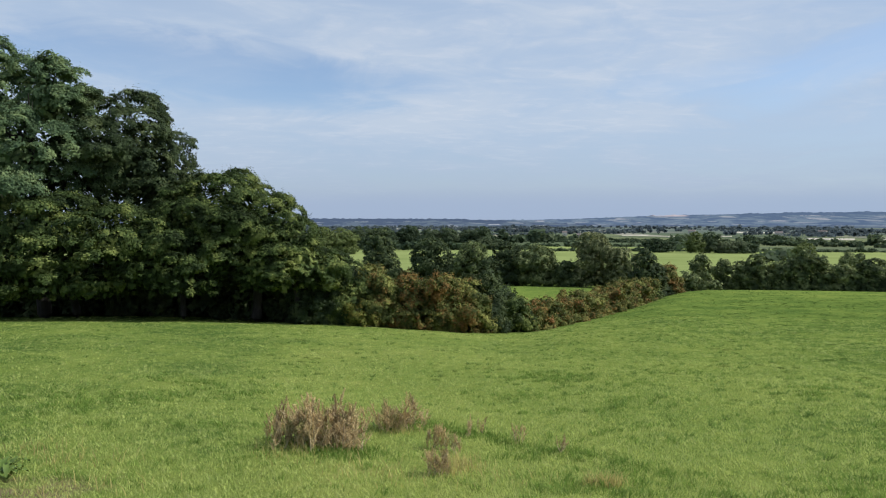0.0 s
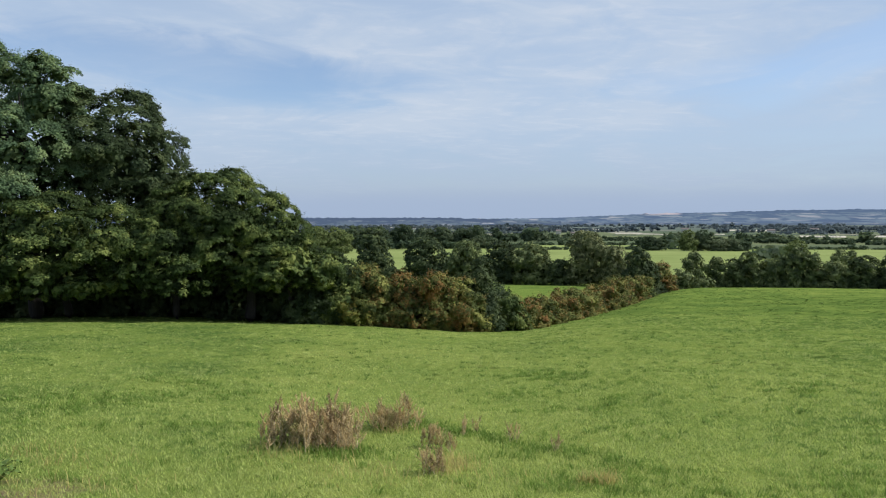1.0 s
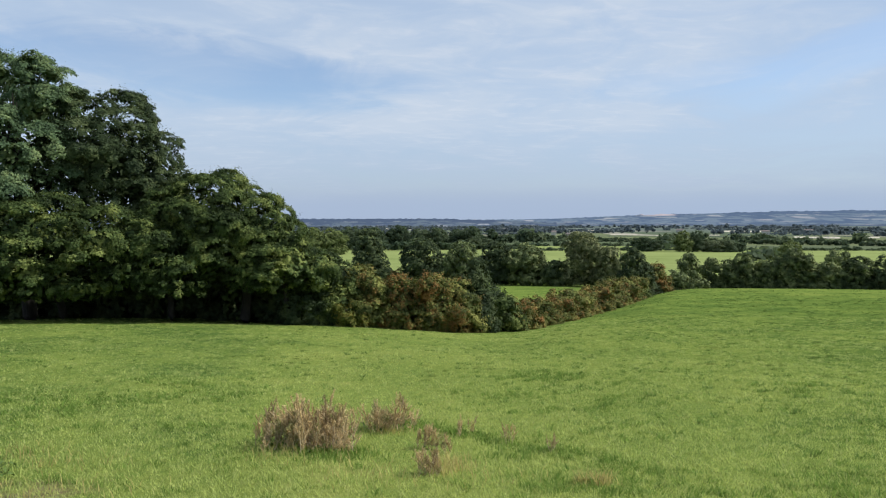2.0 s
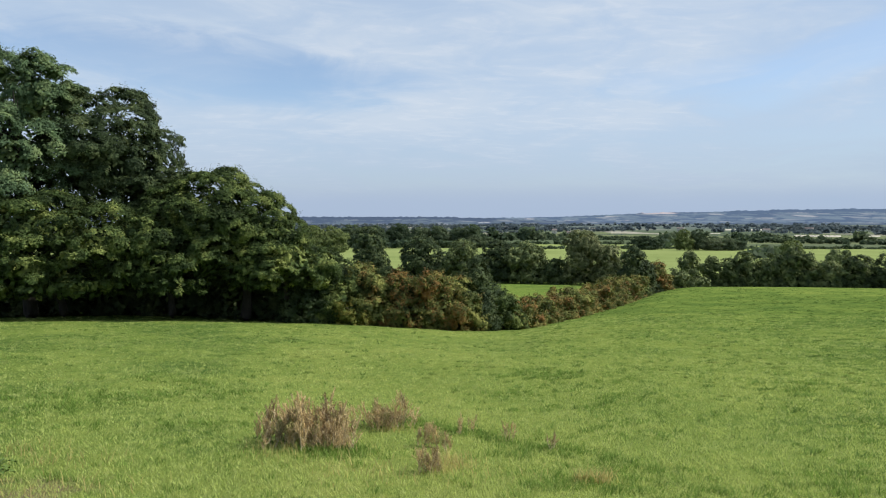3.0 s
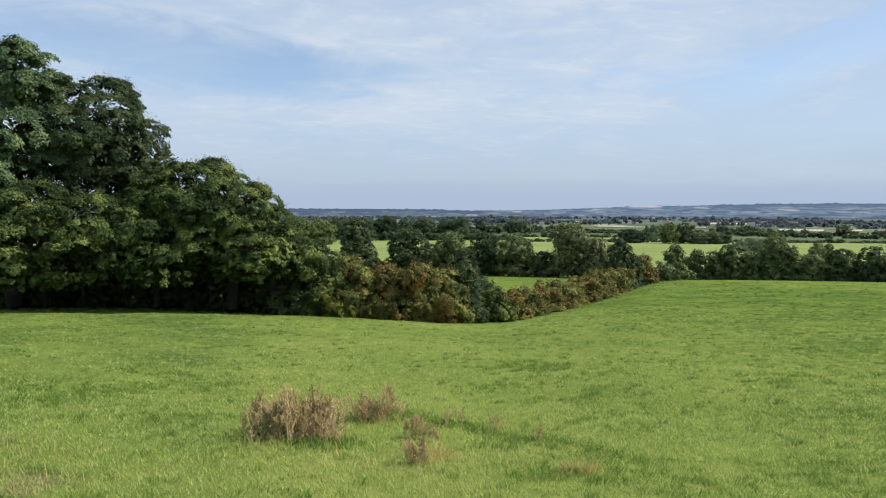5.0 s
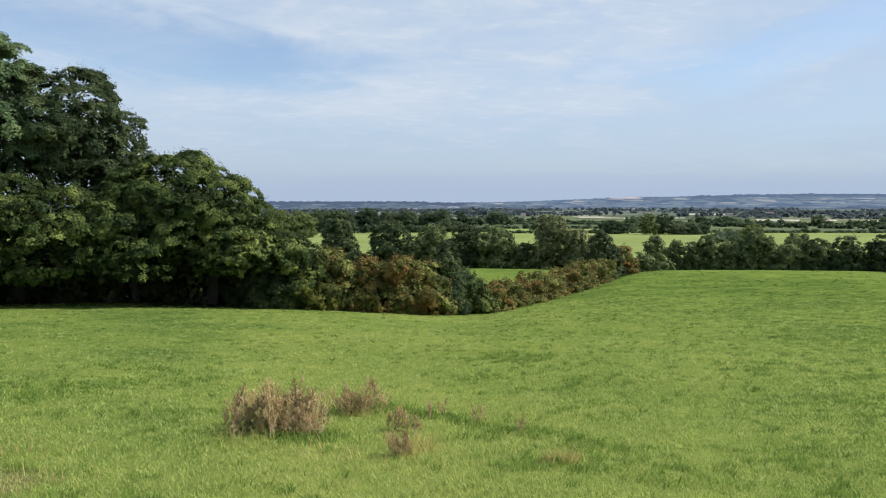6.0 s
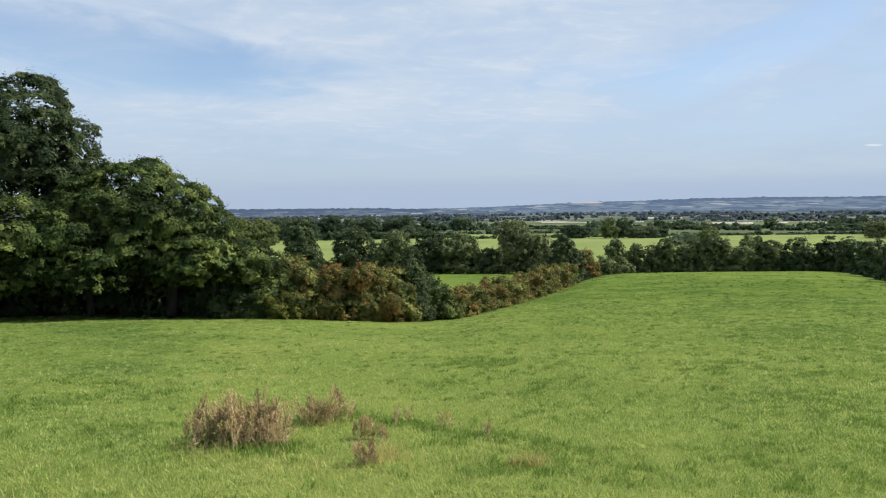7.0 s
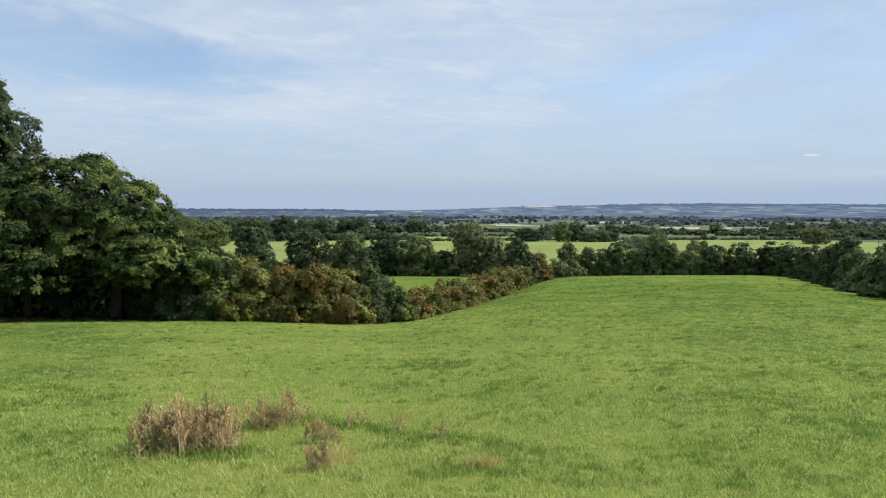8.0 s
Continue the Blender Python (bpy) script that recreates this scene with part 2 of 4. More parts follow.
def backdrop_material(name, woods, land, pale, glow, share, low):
    """Hills many kilometres off, a plain backdrop: blue distance haze painted into the colours, with a faint glow."""
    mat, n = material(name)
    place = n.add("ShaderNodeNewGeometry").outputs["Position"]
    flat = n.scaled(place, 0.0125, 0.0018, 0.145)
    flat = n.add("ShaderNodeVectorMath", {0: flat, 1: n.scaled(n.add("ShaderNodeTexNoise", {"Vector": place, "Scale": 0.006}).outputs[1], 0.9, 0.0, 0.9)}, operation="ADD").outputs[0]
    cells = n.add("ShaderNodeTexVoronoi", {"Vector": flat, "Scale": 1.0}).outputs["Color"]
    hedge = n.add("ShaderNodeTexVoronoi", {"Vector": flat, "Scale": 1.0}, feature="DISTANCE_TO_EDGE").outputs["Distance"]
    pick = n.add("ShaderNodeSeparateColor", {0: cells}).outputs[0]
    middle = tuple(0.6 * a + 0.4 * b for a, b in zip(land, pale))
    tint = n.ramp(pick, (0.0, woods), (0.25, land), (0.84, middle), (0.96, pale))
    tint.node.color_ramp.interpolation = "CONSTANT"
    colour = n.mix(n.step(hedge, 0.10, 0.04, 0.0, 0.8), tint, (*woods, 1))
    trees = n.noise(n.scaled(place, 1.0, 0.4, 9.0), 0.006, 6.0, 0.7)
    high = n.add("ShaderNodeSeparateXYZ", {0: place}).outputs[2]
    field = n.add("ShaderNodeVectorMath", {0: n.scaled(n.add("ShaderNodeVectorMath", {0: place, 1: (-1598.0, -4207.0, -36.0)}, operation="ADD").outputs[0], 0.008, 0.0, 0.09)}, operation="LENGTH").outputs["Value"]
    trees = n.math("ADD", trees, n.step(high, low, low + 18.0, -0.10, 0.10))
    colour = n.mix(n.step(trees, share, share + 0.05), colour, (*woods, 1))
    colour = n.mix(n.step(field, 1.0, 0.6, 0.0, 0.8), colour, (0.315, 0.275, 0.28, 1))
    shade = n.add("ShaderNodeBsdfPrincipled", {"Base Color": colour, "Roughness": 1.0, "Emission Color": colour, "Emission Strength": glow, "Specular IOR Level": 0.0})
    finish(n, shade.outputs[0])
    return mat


OAK = leaf_material("oak_leaves", (0.014, 0.025, 0.009), (0.066, 0.100, 0.030), (0.280, 0.318, 0.090), through_light=0.13)
ASH = leaf_material("ash_leaves", (0.036, 0.064, 0.034), (0.092, 0.146, 0.070), (0.210, 0.275, 0.118), through_light=0.17)
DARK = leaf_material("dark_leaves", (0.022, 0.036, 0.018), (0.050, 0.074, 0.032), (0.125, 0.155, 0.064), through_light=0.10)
FRESH = leaf_material("fresh_leaves", (0.060, 0.088, 0.032), (0.130, 0.168, 0.058), (0.22, 0.25, 0.088))
MID = leaf_material("hedgerow_tree_leaves", (0.030, 0.045, 0.022), (0.104, 0.138, 0.055), (0.285, 0.32, 0.135), through_light=0.16)
OLIVE = leaf_material("olive_oak_leaves", (0.038, 0.050, 0.023), (0.138, 0.158, 0.070), (0.35, 0.36, 0.172), through_light=0.16)
HAW = leaf_material("hawthorn_leaves", (0.030, 0.044, 0.013), (0.126, 0.150, 0.042), (0.37, 0.365, 0.106), (0.225, 0.130, 0.044), 0.06, scale=1.1, through_light=0.14)
RUSSET = leaf_material("turning_hawthorn_leaves", (0.030, 0.044, 0.013), (0.122, 0.140, 0.040), (0.37, 0.335, 0.098), (0.260, 0.122, 0.043), 0.18, scale=1.1, through_light=0.14)
YELLOWING = leaf_material("yellowing_leaves", (0.05, 0.07, 0.018), (0.12, 0.14, 0.03), (0.22, 0.22, 0.05), (0.18, 0.155, 0.035), 0.1, scale=0.8)
# haze is put into these two: paler, bluer tones, more light let through
FAR_HAZED = leaf_material("hazed_distant_leaves", (0.050, 0.078, 0.044), (0.085, 0.120, 0.066), (0.145, 0.170, 0.092), scale=0.02, through_light=0.42, warm=0.1)
FARTHER_HAZED = leaf_material("hazed_plain_woods", (0.084, 0.112, 0.128), (0.110, 0.140, 0.150), (0.140, 0.168, 0.162), scale=0.008, through_light=0.5, warm=0.0)
BARK = bark_material()
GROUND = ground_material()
BLADES = blade_material("grass_blades")
HUMMOCK = hummock_material()
RANK = blade_material("rank_grass", (0.122, 0.188, 0.043))
LUSH = blade_material("lush_grass", (0.128, 0.200, 0.040))
STRAW = blade_material("straw_grass", (0.36, 0.315, 0.120))
HUSK = plain_material("dock_seed_husks", (0.41, 0.295, 0.142), (0.76, 0.60, 0.325), 45.0, thin=0.4)
HUSK_DARK = plain_material("ripe_dock_seed", (0.20, 0.138, 0.066), (0.46, 0.35, 0.185), 45.0, thin=0.4)
HUSK_GREEN = plain_material("unripe_dock_seed", (0.20, 0.19, 0.07), (0.42, 0.38, 0.16), 45.0, thin=0.4)
STALK = plain_material("dry_stalk", (0.30, 0.235, 0.145), (0.66, 0.55, 0.36), 20.0)
DOCK_LEAF = plain_material("dock_leaf", (0.05, 0.10, 0.02), (0.12, 0.17, 0.04), 12.0, 0.55)
RENDER_WALL = plain_material("pale_wall", (0.42, 0.40, 0.36), (0.55, 0.53, 0.49), 0.5)
ROOF = plain_material("roof_slate", (0.10, 0.09, 0.09), (0.20, 0.17, 0.16), 0.8)
STUBBLE = plain_material("stubble", (0.32, 0.295, 0.235), (0.46, 0.43, 0.35), 0.03)
POLE = plain_material("weathered_wood", (0.30, 0.27, 0.23), (0.48, 0.44, 0.38), 4.0)
GLASS = plain_material("dark_pane", (0.03, 0.035, 0.04), (0.06, 0.07, 0.08), 1.0, 0.15)
# hill colours carry the blue haze themselves, and glow a little
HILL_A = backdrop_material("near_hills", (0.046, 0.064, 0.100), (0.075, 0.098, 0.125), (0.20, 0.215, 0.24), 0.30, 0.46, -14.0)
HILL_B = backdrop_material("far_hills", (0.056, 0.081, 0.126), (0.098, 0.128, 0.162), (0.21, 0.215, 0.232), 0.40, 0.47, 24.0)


# ---- lie of the land ----
# bearing, distance of the field's edge, fall per metre toward it
EDGE = np.array([
    (-180, 60, -0.060), (-120, 60, -0.010), (-70, 40, 0.055), (-45, 36, 0.080), (-31, 35, 0.092), (-14, 36, 0.115),
    (4.4, 38, 0.137), (7.4, 42.5, 0.139), (11.9, 54, 0.128), (15.8, 71, 0.115), (18.1, 86, 0.106), (20.4, 104, 0.090),
    (23, 118, 0.088), (35, 122, 0.080), (39.4, 125, 0.077), (42.6, 90, 0.0836), (46, 62, 0.089), (55, 42, 0.080), (75, 36, 0.045), (120, 60, 0.000), (180, 60, -0.060)])
FALL = np.array([(0, -1), (90, -8.6), (130, -11.6), (250, -17.5), (500, -22.6), (700, -25.5), (1000, -29), (1600, -31.5), (6000, -33.5)], dtype=float)


def smooth(x, a, b):
    s = np.clip((x - a) / (b - a), 0, 1)
    return s * s * (3 - 2 * s)


FINE_BEARING = np.linspace(-180, 180, 1441)


def rounded(column, width):
    v = np.interp(FINE_BEARING, EDGE[:, 0], EDGE[:, column])
    kernel = np.hanning(2 * width + 1)
    return np.convolve(np.pad(v, width, mode="wrap"), kernel / kernel.sum(), mode="valid")


EDGE_AT, SLOPE_AT = rounded(1, 6), rounded(2, 15)


def land(x, y):
    """Height of the ground."""
    x, y = np.asarray(x, float), np.asarray(y, float)
    d, b = np.hypot(x, y), np.degrees(np.arctan2(x, y))
    edge, slope = np.interp(b, FINE_BEARING, EDGE_AT), np.interp(b, FINE_BEARING, SLOPE_AT)
    s = smooth(d, 4, edge * 0.95)
    slope = slope * s + 0.119 * np.cos(np.radians(b)) * (1 - s)
    inside = -slope * d
    outside = np.interp(d, FALL[:, 0], FALL[:, 1])
    m = smooth(d, edge, edge + np.maximum(40, edge * 0.5))
    z = inside * (1 - m) + outside * m
    # small unevenness
    calm = np.exp(-d / 90.0)
    z = z + calm * (0.05 * np.sin(x * 0.55 + 1.3) * np.sin(y * 0.47) + 0.03 * np.sin(x * 1.7 + y * 0.6) * np.sin(y * 1.3 - x * 0.4))
    return z


def height(x, y):
    return float(land(x, y))


def mesh_of(name, verts, faces, mat, soft=False):
    """A mesh from arrays of vertices and equal-sided faces."""
    verts, faces = np.asarray(verts, np.float32), np.asarray(faces, np.int32)
    me = bpy.data.meshes.new(name)
    me.vertices.add(len(verts))
    me.vertices.foreach_set("co", verts.ravel())
    me.loops.add(faces.size)
    me.loops.foreach_set("vertex_index", faces.ravel())
    me.polygons.add(len(faces))
    me.polygons.foreach_set("loop_start", np.arange(0, faces.size, faces.shape[1], dtype=np.int32))
    if soft:
        me.polygons.foreach_set("use_smooth", np.ones(len(faces), bool))
    me.update(calc_edges=True)
    me.materials.append(mat)
    return me


def part(name, me, parent, label=""):
    ob = new(name, me)
    ob.parent = parent
    return tagged(ob, label)


def make_ground():
    bearings = np.radians(np.concatenate([np.arange(-180, -60, 3.0), np.arange(-60, 72, 0.6), np.arange(72, 180, 3.0)]))
    rings = np.concatenate([[0.0], np.geomspace(0.6, 4950, 220)])
    nb, nr = len(bearings), len(rings)
    b, d = np.meshgrid(bearings, rings)
    x, y = d * np.sin(b), d * np.cos(b)
    verts = np.stack([x, y, land(x, y)], -1).reshape(-1, 3)
    i, j = np.meshgrid(np.arange(1, nr - 1), np.arange(nb), indexing="ij")
    k = (j + 1) % nb
    faces = np.stack([i * nb + j, (i + 1) * nb + j, (i + 1) * nb + k, i * nb + k], -1).reshape(-1, 4)[:, ::-1]
    # close the middle with a small fan of four-sided faces
    a = np.arange(0, nb - nb % 2, 2)
    cap = np.stack([np.full(len(a), 0), nb + a, nb + a + 1, nb + (a + 2) % nb], -1)[:, ::-1]
    faces = np.concatenate([faces, cap])
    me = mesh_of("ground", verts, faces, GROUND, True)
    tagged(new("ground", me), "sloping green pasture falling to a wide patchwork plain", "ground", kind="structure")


make_ground()


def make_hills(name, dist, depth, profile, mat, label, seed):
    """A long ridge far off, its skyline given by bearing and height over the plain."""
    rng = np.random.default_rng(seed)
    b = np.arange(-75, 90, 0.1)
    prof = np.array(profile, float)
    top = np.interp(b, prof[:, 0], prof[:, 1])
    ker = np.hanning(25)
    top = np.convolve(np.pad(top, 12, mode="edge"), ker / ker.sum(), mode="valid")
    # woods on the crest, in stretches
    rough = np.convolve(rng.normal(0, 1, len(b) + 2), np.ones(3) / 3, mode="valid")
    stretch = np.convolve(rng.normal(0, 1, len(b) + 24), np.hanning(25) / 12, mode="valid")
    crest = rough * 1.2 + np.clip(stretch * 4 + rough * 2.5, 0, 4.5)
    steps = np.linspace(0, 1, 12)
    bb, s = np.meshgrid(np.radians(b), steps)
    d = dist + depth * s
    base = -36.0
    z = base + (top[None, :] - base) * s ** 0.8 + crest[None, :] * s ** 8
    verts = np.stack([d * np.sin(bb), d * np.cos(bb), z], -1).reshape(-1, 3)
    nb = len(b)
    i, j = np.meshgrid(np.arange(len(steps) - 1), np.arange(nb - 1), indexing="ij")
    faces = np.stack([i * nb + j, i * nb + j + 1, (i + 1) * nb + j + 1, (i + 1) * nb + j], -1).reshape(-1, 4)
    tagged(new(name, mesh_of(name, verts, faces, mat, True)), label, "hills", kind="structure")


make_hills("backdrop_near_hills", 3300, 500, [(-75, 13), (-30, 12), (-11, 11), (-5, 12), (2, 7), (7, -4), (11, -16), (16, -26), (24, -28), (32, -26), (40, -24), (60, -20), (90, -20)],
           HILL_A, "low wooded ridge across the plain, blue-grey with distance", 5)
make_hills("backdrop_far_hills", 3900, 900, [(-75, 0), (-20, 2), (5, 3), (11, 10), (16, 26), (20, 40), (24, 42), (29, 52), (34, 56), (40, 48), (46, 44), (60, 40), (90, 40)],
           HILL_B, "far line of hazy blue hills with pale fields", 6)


# ---- foliage ----
def kites(centres, sizes, rng, lift=0.5, outward=None, slim=0.62, jitter=0.62):
    """One small four-cornered leaf or sprig at each centre."""
    n = len(centres)
    normal = rng.normal(0, jitter, (n, 3))
    normal[:, 2] += lift
    if outward is not None:
        normal += outward * 0.9
    normal /= np.linalg.norm(normal, axis=1, keepdims=True) + 1e-9
    side = np.cross(normal, rng.normal(0, 1, (n, 3)))
    side /= np.linalg.norm(side, axis=1, keepdims=True) + 1e-9
    along = np.cross(normal, side)
    s = sizes[:, None]
    fold = normal * s * rng.uniform(-0.18, 0.18, (n, 1))
    w = slim * rng.uniform(0.7, 1.2, (n, 1))
    corners = np.stack([centres - along * s * 0.55, centres + side * s * 0.5 * w + fold - along * s * 0.1,
                        centres + along * s * 0.6 - fold, centres - side * s * 0.5 * w + fold], 1)
    return corners.reshape(-1, 3)


def quads(count):
    return np.arange(count * 4).reshape(-1, 4)


def unit(v):
    return v / (np.linalg.norm(v, axis=1, keepdims=True) + 1e-9)


def swelled(lobes, rng, split, core):
    """Each lobe of a crown carries smaller masses of boughs over its surface."""
    out = []
    for cx, cy, cz, ra, rz in lobes:
        if split < 2:
            out.append((cx, cy, cz, ra, rz))
            continue
        out.append((cx, cy, cz, ra * core, rz * core))
        for k in range(split):
            up = 1 - 1.75 * (k + 0.5) / split
            turn = k * 2.4 + rng.uniform(-0.5, 0.5)
            flat = math.sqrt(max(0.0, 1 - up * up))
            size = rng.uniform(0.26, 0.50)
            reach = 1.03 - size
            # wide, shallow boughs with shade beneath
            out.append((cx + ra * reach * flat * math.cos(turn), cy + ra * reach * flat * math.sin(turn), cz + rz * (1.0 - 0.6 * size) * up, ra * size, rz * size * 0.68))
    return np.array(out)


def crown_mesh(name, lobes, leaf, bough, cover, mat, seed, inner=0.5, split=14, under=-0.35, shoots=0.3, jitter=0.24, spread=0.95, core=0.62):
    """Boughs like ragged domes over the outside of a crown, leaves on their upper sides, dark hollows between; sparse larger sprays inside."""
    rng = np.random.default_rng(seed)
    masses = swelled(lobes, rng, split, core)
    hearts, ways, spans = [], [], []
    for k, (cx, cy, cz, ra, rz) in enumerate(masses):
        count = max(4, int(4 * math.pi * (ra * ra + 2 * ra * rz) / 3 / (math.pi * bough * bough * spread)))
        way = unit(rng.normal(0, 1, (count, 3)))
        way = way[way[:, 2] > under]
        size = bough * rng.uniform(0.55, 1.45, len(way))
        size = np.minimum(size, 0.8 * min(ra, rz) + 0.05)
        reach = np.array([ra, ra, rz])[None] - 0.62 * size[:, None]
        heart = np.array([cx, cy, cz]) + way * reach * rng.uniform(0.90, 1.06, (len(way), 1))
        buried = np.zeros(len(way), bool)
        for j, (ox, oy, oz, oa, oh) in enumerate(masses):
            if j != k:
                buried |= (((heart - (ox, oy, oz)) / (oa, oa, oh)) ** 2).sum(1) < 0.74
        hearts.append(heart[~buried])
        ways.append(unit(way / np.array([ra, ra, rz]))[~buried])
        spans.append(size[~buried])
    heart, way, span = np.concatenate(hearts), np.concatenate(ways), np.concatenate(spans)
    axis = unit(way * 0.62 + np.array([0, 0, 0.55]) + rng.normal(0, 0.16, way.shape))
    many = np.maximum(5, cover * 2 * math.pi * span ** 2 / (0.36 * leaf * leaf) * rng.uniform(0.7, 1.25, len(span))).astype(int)
    which = np.repeat(np.arange(len(span)), many)
    n = len(which)
    local = unit(rng.normal(0, 1, (n, 3)))
    rise = (local * axis[which]).sum(1)
    turned = rise < -0.12
    local[turned] -= 2 * rise[turned, None] * axis[which][turned]
    rise = np.abs(rise)
    depth = 1 - 0.5 * rng.random(n) ** 1.3
    # flattened along the axis, drawn out at the rim, lumpy
    lump = 1 + 0.22 * np.sin(local @ np.array([5.1, 3.3, 4.4]) + which * 1.7) * np.sin(local @ np.array([-3.7, 5.6, 2.9]) + which * 2.3)
    offset = local * (depth * lump)[:, None] - axis[which] * (0.46 * rise * depth)[:, None]
    points = [heart[which] + offset * span[which][:, None]]
    normals = [unit(local * 0.75 + axis[which] * 0.45)]
    sizes = [leaf * rng.uniform(0.6, 1.3, n)]
    # shoots that stand out of the outline
    pick = np.nonzero(rng.random(len(span)) < shoots)[0]
    if len(pick):
        pick = np.repeat(pick, 2)
        aim = unit(axis[pick] + way[pick] * 0.6 + rng.normal(0, 0.5, (len(pick), 3)))
        long = span[pick] * rng.uniform(1.05, 1.65, len(pick))
        u = np.tile(np.linspace(0.45, 1.0, 7), len(pick))
        rep = np.repeat(np.arange(len(pick)), 7)
        points.append(heart[pick][rep] + aim[rep] * (long[rep] * u)[:, None] + rng.normal(0, 0.35 * leaf, (len(rep), 3)))
        normals.append(unit(aim[rep] * 0.4 + np.array([0, 0, 0.6])))
        sizes.append(leaf * rng.uniform(0.6, 1.1, len(rep)) * (1.2 - 0.45 * u))
    # sprays round the limbs close the view through the crown
    for cx, cy, cz, ra, rz in lobes:
        sprays = max(5, int(inner * 4 * ra * (ra + 2 * rz) / (0.36 * (2.3 * leaf) ** 2)))
        out = unit(rng.normal(0, 1, (sprays, 3)))
        points.append(np.array([cx, cy, cz]) + out * rng.uniform(0.2, 0.74, (sprays, 1)) * np.array([ra, ra, rz]))
        normals.append(out)
        sizes.append(leaf * rng.uniform(1.7, 2.9, sprays))
    points, normals, sizes = np.concatenate(points), np.concatenate(normals), np.concatenate(sizes)
    return mesh_of(name, kites(points, sizes, rng, 0.0, normals, 0.66, jitter), quads(len(points)), mat)


def tube(path, radii, sides=7):
    """Vertices and faces of a tapered limb along a path."""
    path = [Vector(p) for p in path]
    verts, faces = [], []
    for i, p in enumerate(path):
        way = (path[min(i + 1, len(path) - 1)] - path[max(i - 1, 0)]).normalized()
        q = way.to_track_quat("Z", "Y")
        for k in range(sides):
            a = 2 * math.pi * k / sides
            verts.append(p + q @ Vector((math.cos(a) * radii[i], math.sin(a) * radii[i], 0)))
    for i in range(len(path) - 1):
        for k in range(sides):
            m = (k + 1) % sides
            faces.append((i * sides + k, i * sides + m, (i + 1) * sides + m, (i + 1) * sides + k))
    return verts, faces


def make_limbs(thing, lobes, girth, count, seed, stems=1):
    """A trunk, or several stems, that forks into limbs reaching into each lobe, each a part."""
    rng = random.Random(seed)
    low = min(c[2] - c[4] for c in lobes)
    mid = sum((Vector(c[:3]) for c in lobes), Vector()) / len(lobes)

    def add(name, path, radii, sides):
        v, f = tube(path, radii, sides)
        part(name, mesh_of(name, [tuple(p) for p in v], f, BARK, True), thing)

    for s in range(stems):
        foot = Vector((rng.uniform(-1, 1), rng.uniform(-1, 1), 0)) * (0.0 if stems == 1 else 0.5)
        fork = Vector((foot.x * 0.8 + mid.x * 0.2, foot.y * 0.8 + mid.y * 0.2, max(low + 0.4, 0.6)))
        top = mid + Vector((rng.uniform(-0.4, 0.4), rng.uniform(-0.4, 0.4), 0.4))
        add("trunk" if stems == 1 else "stem",
            [foot - Vector((0, 0, 0.25)), foot + Vector((0, 0, 0.25)), foot.lerp(fork, 0.5) + Vector((rng.uniform(-.1, .1), 0, 0)), fork, fork.lerp(top, 0.6), top],
            [girth * 1.5, girth * 1.1, girth * 0.95, girth * 0.85, girth * 0.5, girth * 0.15], 9)
    for k in range(count):
        c = lobes[k % len(lobes)]
        way = Vector((rng.gauss(0, 1), rng.gauss(0, 1), rng.gauss(0.3, 0.7))).normalized()
        tip = Vector(c[:3]) + Vector((way.x * c[3], way.y * c[3], way.z * c[4])) * 0.85
        start = fork.lerp(top, rng.uniform(0.0, 0.8))
        bend = start.lerp(tip, 0.5) + Vector((rng.uniform(-.3, .3), rng.uniform(-.3, .3), rng.uniform(0.1, 0.6)))
        g = girth * rng.uniform(0.2, 0.42)
        add("limb", [start, bend, tip], [g, g * 0.6, g * 0.12], 6)


def make_tree(name, label, category, foot, lobes, leaf, bough, cover, mat, girth, limbs, seed, group="", stems=1, **shape):
    """A tree or bush: lobes are given in the world, the thing stands at its foot."""
    x, y = foot
    z = height(x, y)
    thing = tagged(new(name), label, category, group)
    thing.location = (x, y, z)
    local = [(a - x, b - y, c - z, r, h) for a, b, c, r, h in lobes]
    make_limbs(thing, local, girth, limbs, seed, stems)
    part("crown", crown_mesh("crown", local, leaf, bough, cover, mat, seed, **shape), thing)
    return thing


